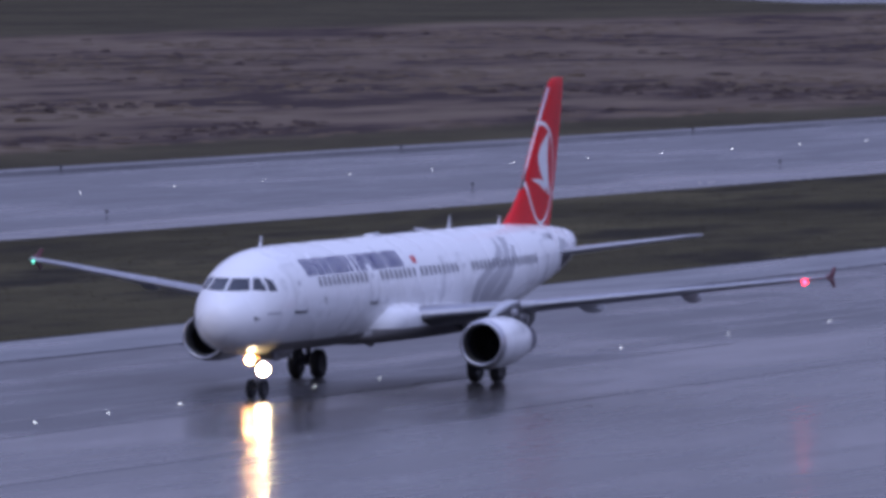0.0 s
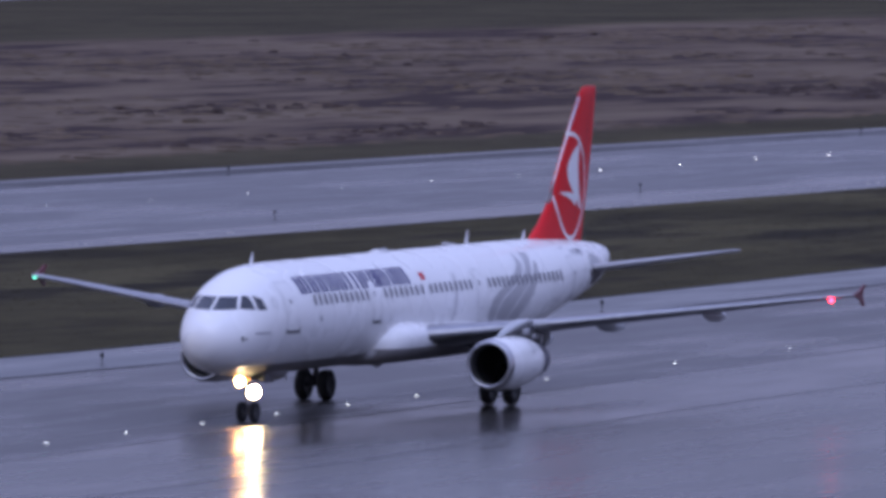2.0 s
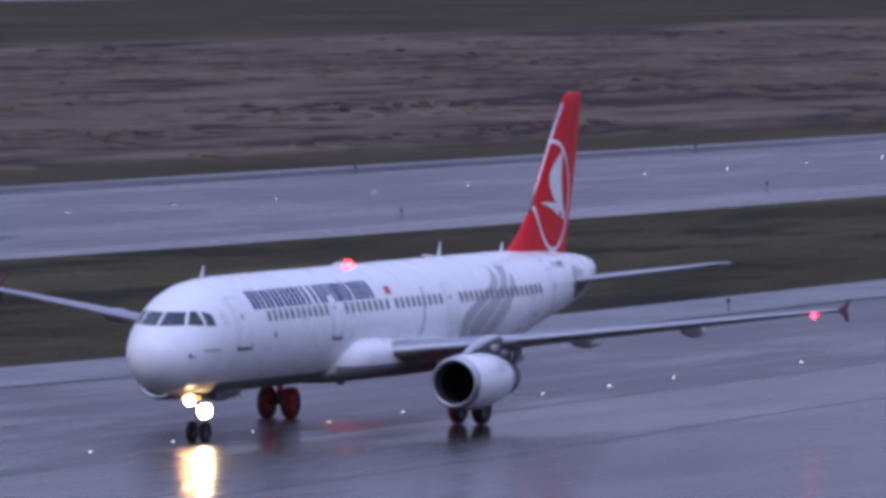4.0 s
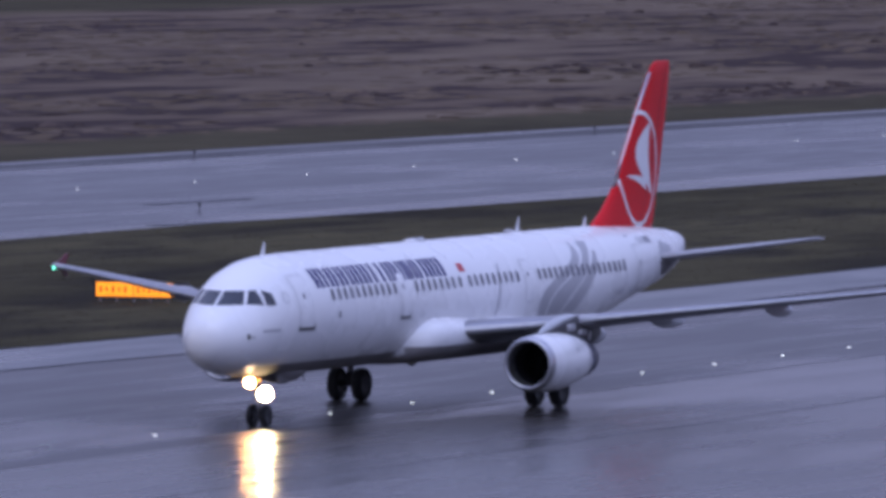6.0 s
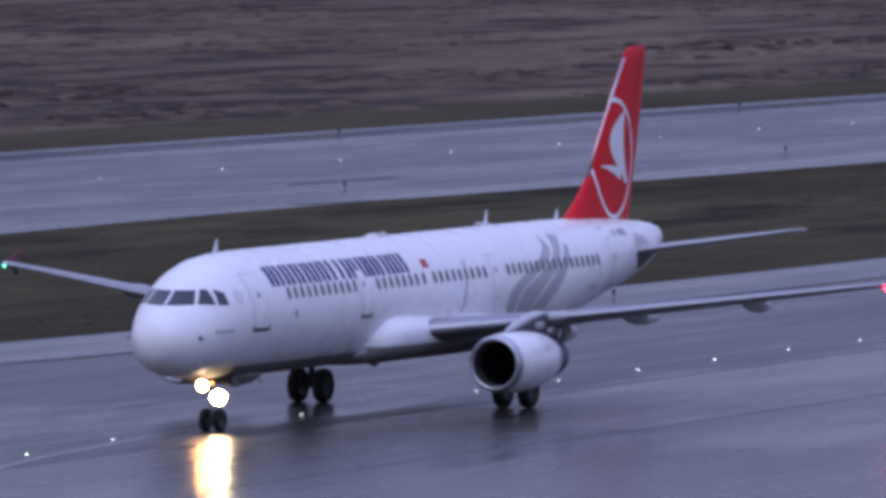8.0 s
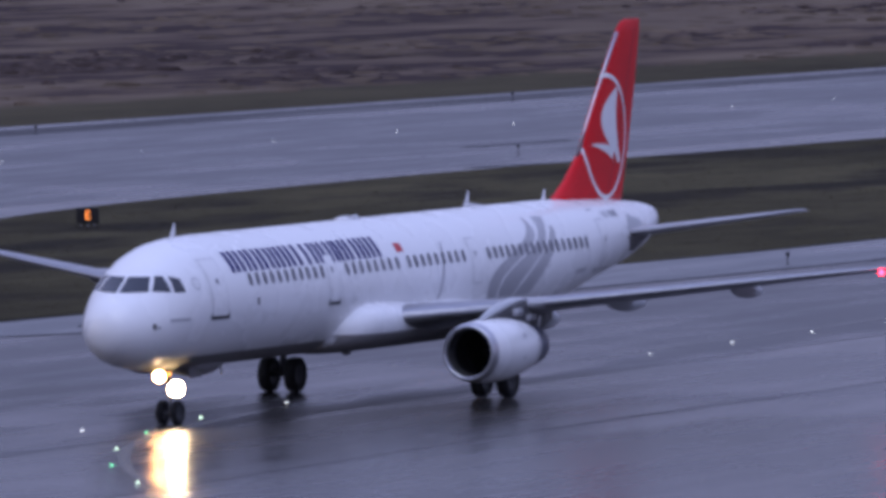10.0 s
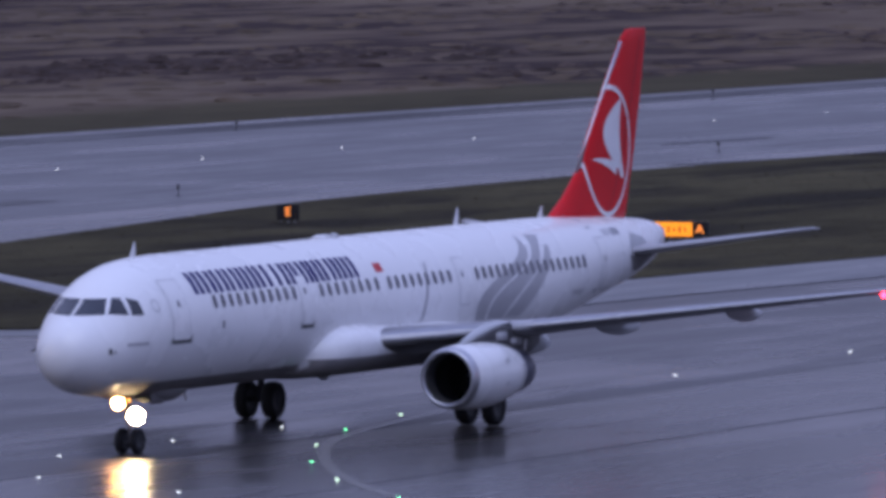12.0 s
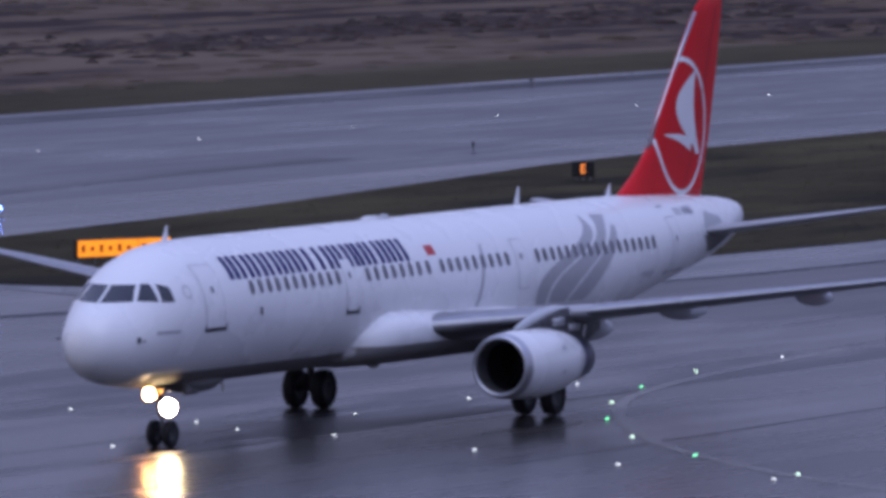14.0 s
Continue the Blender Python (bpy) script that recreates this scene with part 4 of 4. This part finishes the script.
def gear(root):
    def wheel(x, y, r, w):
        t = part("wheel", tyre_mesh(r, w, r * 0.55), M_TYRE, root, "black rubber tyre on a grey hub")
        part("rim", rim_mesh(r * 0.55, w), M_RIM, t, "grey wheel hub")
        WHEELS.append((t, x, y, r))
    for y in (-0.25, 0.25):
        wheel(0.0, y, 0.385, 0.22)
    for s in (1, -1):
        for d in (-0.465, 0.465):
            wheel(-16.9, s * 3.795 + d, 0.585, 0.42)
    bm = tube(bmesh.new(), (0, 0, 0.40), (0.05, 0, 1.0), 0.06)
    tube(bm, (0.05, 0, 0.9), (0.25, 0, 2.0), 0.10)
    tube(bm, (0, -0.22, 0.385), (0, 0.22, 0.385), 0.06)
    tube(bm, (0.2, 0, 1.6), (-0.9, 0, 1.95), 0.05)
    n = part("nose_gear_leg", bm, M_STRUT, root, "grey nose landing gear leg")
    for s in (1, -1):
        bm = box(bmesh.new(), (-1.2, s * 0.52 - 0.02, 1.46), (-0.3, s * 0.52 + 0.02, 1.86), 0.015)
        part("gear_door", bm, M_BELLY, root, "open grey nose gear door")
    # two lamps; the third disc only stands for a glint on the leg
    for y, z, x, r, hood, m, label in ((0.25, 1.15, 0.10, 0.26, 0.36, M_LAMP, "bright white lit taxi lamp"), (-0.16, 1.54, 0.48, 0.20, 0.30, M_LAMP_WARM, "bright warm lit landing lamp"),
                                      (0.14, 1.62, 0.38, 0.08, 0.05, M_GLINT, "small glowing disc for an orange glint by the gear leg")):
        aside = Matrix.Translation((x, y, z)) @ Matrix.Rotation(radians(25), 4, 'Z') @ Matrix.Translation((-x, -y, -z))
        shell = lathe_x([(x - 0.16, 0.04), (x - 0.14, r * 0.6), (x - 0.04, r), (x + hood, r), (x + hood, r - 0.012), (x, r - 0.012)], 32, y, z)
        glass = lathe_x([(x - 0.005, r * 0.92), (x + 0.03, r * 0.85), (x + 0.06, r * 0.5), (x + 0.07, 0.005)], 32, y, z)
        for bm in (shell, glass):
            bmesh.ops.transform(bm, matrix=aside, verts=bm.verts[:])
        part("lamp_housing", shell, M_DARKLEG, n, "round dark lamp housing turned outwards")
        part("lamp_lens", glass, m, n, label)
    for s in (1, -1):
        bm = tube(bmesh.new(), (-16.9, s * 3.795, 0.55), (-16.85, s * 3.7, 1.7), 0.12)
        tube(bm, (-16.85, s * 3.7, 1.5), (-16.6, s * 3.4, 3.0), 0.17)
        tube(bm, (-16.9, s * 3.795 - 0.42, 0.585), (-16.9, s * 3.795 + 0.42, 0.585), 0.09)
        tube(bm, (-16.8, s * 3.6, 1.9), (-16.6, s * 2.3, 2.4), 0.07)
        g = part("main_gear_leg", bm, M_DARKLEG, root, "dark main landing gear leg")
        bm = box(bmesh.new(), (-17.5, s * 4.12 - 0.03, 1.25), (-16.1, s * 4.12 + 0.03, 2.9), 0.03)
        part("gear_door", bm, M_WHITE, g, "white main gear door")


airliner = tagged(new("airliner"), "white twin-engine airliner with a red tail taxiing on wet asphalt", "airplane")
fuselage(airliner)
cockpit(airliner)
cabin(airliner)
wings(airliner)
engines(airliner)
tail(airliner)
fittings(airliner)
gear(airliner)


# ---- lights and signs of the airfield ----
def inset_light(mat, label, r=0.021):
    """A flush pavement light: steel ring, low glass prism that glows."""
    root = tagged(new("pavement_light"), label, "pavement light", "lights set in the pavement")
    bm = loft([[(q * math.cos(2 * math.pi * i / 14), q * math.sin(2 * math.pi * i / 14), z) for i in range(14)] for q, z in ((r * 4.2, 0.0), (r * 3.9, 0.012), (r * 3.1, 0.02))], cap=False)
    part("steel_ring", bm, M_STRUT, root, "", False)
    bm = loft([[(0.8 * q * math.cos(2 * math.pi * i / 10), 3.0 * q * math.sin(2 * math.pi * i / 10), z) for i in range(10)] for q, z in ((r, 0.02), (r * 0.9, 0.036), (r * 0.4, 0.045))])
    part("lens", bm, mat, root, "lit lens")
    return root


def lay(make, spots, z):
    first = make
    for i, (x, y) in enumerate(spots):
        if i == 0:
            first.matrix_basis = pose(x, y, z)
        else:
            copy_thing(first, pose(x, y, z))


TAXI = [(63.2 - 7.59 * k, -1.6) for k in range(0, 19) if k not in (5, 7, 9)] + [(-73.4 - 15.2 * k, -1.4) for k in range(1, 18)]
lay(inset_light(M_CLIGHT, "white lit lamp flush in the wet taxiway"), TAXI, 0.032)
RWY = [(-190.6 + 16.05 * k, -98.0 - 0.016 * 16.05 * k + 0.003 * k ** 3) for k in range(0, 7)] + [(-190.6 - 15.32 * k, -98.0 + 0.0265 * 15.32 * k) for k in range(1, 34)]
lay(inset_light(M_RLIGHT, "dim white lit centre lamp flush in the wet runway"), [q for q in RWY if q[0] > -335], 0.032)
lay(inset_light(M_RLIGHT_FAR, "white lit centre lamp flush in the wet runway"), [q for q in RWY if q[0] < -335], 0.032)
LEAD = [(25.9, -0.8), (33.4, 0.85), (40.4, 3.2), (47.1, 6.25), (53.65, 10.2), (59.65, 15.0), (65.2, 20.7), (70.0, 26.7)]
lay(inset_light(M_GLIGHT, "green lit lamp flush along the lead-off curve"), LEAD[1::2], 0.045)
lay(inset_light(M_WGLIGHT, "pale greenish lit lamp flush along the lead-off curve"), LEAD[0::2], 0.045)
CROSS = [(67.0, 20.8), (63.6, 14.5), (60.25, 8.4), (56.6, 2.1), (53.2, -4.2), (49.7, -10.3), (46.1, -16.5)]
lay(inset_light(M_CLIGHT, "white lit lamp flush in the crossing line"), CROSS, 0.032)


def edge_light(mat, label, h=0.35):
    root = tagged(new("edge_light"), label, "edge light", "raised lights along the pavement")
    bm = tube(bmesh.new(), (0, 0, 0), (0, 0, 0.04), 0.14, 0.10)
    tube(bm, (0, 0, 0.03), (0, 0, h), 0.022)
    tube(bm, (0, 0, h), (0, 0, h + 0.06), 0.06, 0.08)
    part("stem", bm, M_RIM, root, "", False)
    bm = loft([[(q * math.cos(2 * math.pi * i / 12), q * math.sin(2 * math.pi * i / 12), z) for i in range(12)] for q, z in ((0.08, h + 0.06), (0.09, h + 0.13), (0.06, h + 0.20), (0.02, h + 0.22))])
    part("lens", bm, mat, root, "glass dome")
    return root


lay(edge_light(M_GLASS, "unlit raised edge lamp on a dark stem"),
    [(-117.5 - 61.5 * k, -79.6 + 0.016 * 61.5 * k) for k in range(-1, 7)] + [(-195 - 61.4 * k, -114.4 + 0.031 * 61.4 * k) for k in range(0, 6)] + [(-74.4, -21.3), (-134.4, -20.6)], 0.03)
lay(edge_light(M_BLIGHT, "blue lit taxiway edge lamp on a short stem", 0.3), [(-53.0, -69.4), (-1205, -339.2), (-1283, -386)], 0.04)
lay(edge_light(M_ALIGHT, "amber lit lamp on a short stem", 0.3), [(-1220.3, -353)], 0.04)
lay(edge_light(M_YLIGHT, "yellow lit lamp on a short stem", 0.3), [(-1262.9, -403.8)], 0.04)
lay(edge_light(M_GFAR, "green lit lamp on a short stem beside the far apron", 0.3), [(-1304.2, -372.7), (-1288.5, -362.5)], 0.04)
lay(edge_light(M_CLIGHT, "white lit lamp at the distant taxiway", 0.3), [(-1123.6, -438.1), (-1215, -318)], 0.04)


def letter(char, size, mat, parent, m):
    cu = bpy.data.curves.new("letter", 'FONT')
    cu.body, cu.size, cu.align_x, cu.align_y, cu.extrude = char, size, 'CENTER', 'CENTER', 0.006
    tmp = new("letter", cu)
    dg = bpy.context.evaluated_depsgraph_get()
    me = bpy.data.meshes.new_from_object(tmp.evaluated_get(dg))
    bpy.data.objects.remove(tmp)
    me.materials.clear()
    me.materials.append(mat)
    ob = new("letter", me)
    ob.parent = parent
    ob.matrix_basis = m
    return ob


def guidance_sign(x, y, turn, panels, h, label, low=0.32):
    """A lit box sign on short legs. panels: (width, face material, ink, text or bar count)."""
    root = tagged(new("guidance_sign"), label, "sign")
    root.matrix_basis = pose(x, y, 0.0, 0, 0, turn)
    total = sum(q[0] for q in panels)
    bm = box(bmesh.new(), (-total / 2 - 0.04, -0.14, low - 0.04), (total / 2 + 0.04, 0.10, low + h + 0.04), 0.02)
    part("housing", bm, M_SIGNK, root, "black sign housing", False)
    k = int(total / 0.9) + 2
    for i in range(k):
        lx = -total / 2 + 0.15 + (total - 0.3) * i / (k - 1)
        part("leg", tube(bmesh.new(), (lx, 0, 0.0), (lx, 0, low), 0.04), M_STRUT, root, "", False)
    at = -total / 2
    for w, face, ink, text in panels:
        p = part("sign_panel", box(bmesh.new(), (at + 0.02, -0.165, low), (at + w - 0.02, -0.135, low + h), 0.006), face, root, "lit sign panel" if face is not M_SIGNK else "black sign panel", False)
        if isinstance(text, str):
            letter(text, h * 0.9, ink, p, Matrix.Translation((at + w / 2, -0.175, low + h / 2)) @ pose(0, 0, 0, 90, 0, 0))
        else:
            for i in range(text):
                bw = (w - 0.3) / text
                bx = at + 0.15 + i * bw
                part("ink_bar", box(bmesh.new(), (bx + 0.02, -0.175, low + h * (0.28 + 0.08 * (i % 2))), (bx + bw * 0.45, -0.166, low + h * (0.62 + 0.1 * ((i + 1) % 2)))), ink, p, "", False)
        at += w
    return root


guidance_sign(-84.7, -40.4, 99.0, [(1.65, M_SIGNY, M_INK, 5), (1.75, M_SIGNY, M_INK, 6), (0.62, M_SIGNK, M_SIGNTXT, "A")], 0.60,
              "long glowing yellow guidance sign with black end panel on turf")
guidance_sign(-24.55, -48.4, 155.0, [(2.85, M_SIGNY, M_INK, 6), (1.55, M_SIGNY, M_INK, 3)], 0.62, "long glowing yellow guidance sign standing on turf")
guidance_sign(-93.7, -62.4, 114.0, [(0.13, M_SIGNK, M_INK, 0), (0.66, M_SIGNK, M_SIGNTXT, "E"), (0.13, M_SIGNK, M_INK, 0)], 0.62, "small black sign with a glowing yellow letter E", 0.25)
guidance_sign(-1218.5, -367.7, 109.4, [(2.1, M_SIGNY, M_INK, 4), (2.1, M_SIGNY, M_INK, 4)], 1.05, "distant glowing yellow guidance sign beside the far apron")
guidance_sign(-1218.4, -362.1, 109.4, [(1.75, M_SIGNR, M_MARK, 3), (1.75, M_SIGNR, M_MARK, 3)], 1.05, "distant glowing red guidance sign beside the far apron")


# ---- what moves ----
# seconds, place of the nose wheel along the taxiway, sideways offset, heading
TAXIING = [
    (0, -55.98, -0.42, 0.89), (0.5, -51.15, -0.42, 0.68), (1, -46.40, -0.42, 0.42), (1.5, -41.71, -0.44, 0.17), (2, -37.15, -0.45, -0.03),
    (2.5, -32.61, -0.47, -0.16), (5, -12.14, -0.58, -0.44), (5.5, -8.08, -0.59, -0.38), (6, -4.06, -0.59, -0.25), (6.5, 0.0, -0.58, -0.07),
    (7, 4.05, -0.56, 0.10), (7.5, 8.14, -0.54, 0.22), (8, 12.21, -0.51, 0.30), (10.5, 33.23, -0.36, 0.38), (11, 37.45, -0.32, 0.38),
    (11.5, 41.73, -0.30, 0.36), (12, 45.98, -0.28, 0.33), (12.5, 50.25, -0.28, 0.29), (13, 54.44, -0.26, 0.33), (13.5, 58.64, -0.25, 0.46), (14, 62.79, -0.22, 0.61)]


def motions():
    walk(airliner, [(t, pose(s, y, 0.035, 0, 0, a)) for t, s, y, a in TAXIING])
    ts, ss = [q[0] for q in TAXIING], [q[1] for q in TAXIING]
    for ob, x, y, r in WHEELS:
        step = 1 if r < 0.5 else 2
        rows = []
        for f in range(0, 421, step):
            t = f / 30
            rows.append((t, pose(x, y, r) @ Matrix.Rotation((float(np.interp(t, ts, ss)) - ss[0]) / r, 4, 'Y')))
        walk(ob, rows)
    # the beacons turn their lit side out for an instant every 1.1 s
    flashes = [frame(t) - 1 for t in (0.62, 1.72, 2.82, 3.92, 5.2, 6.12, 7.2, 8.3, 9.4, 10.5, 11.6, 12.72, 13.8)]
    for ob, x, z in DRUMS:
        rows, turn = [(0.0, pose(x, 0, z))], 0
        for f in flashes:
            for k in range(-3, 4):
                rows.append(((f + k) / 30, pose(x, 0, z, 0, turn + 60 * (k + 3), 0)))
            turn += 360
        rows.append((14.0, pose(x, 0, z, 0, turn, 0)))
        walk(ob, rows)


motions()
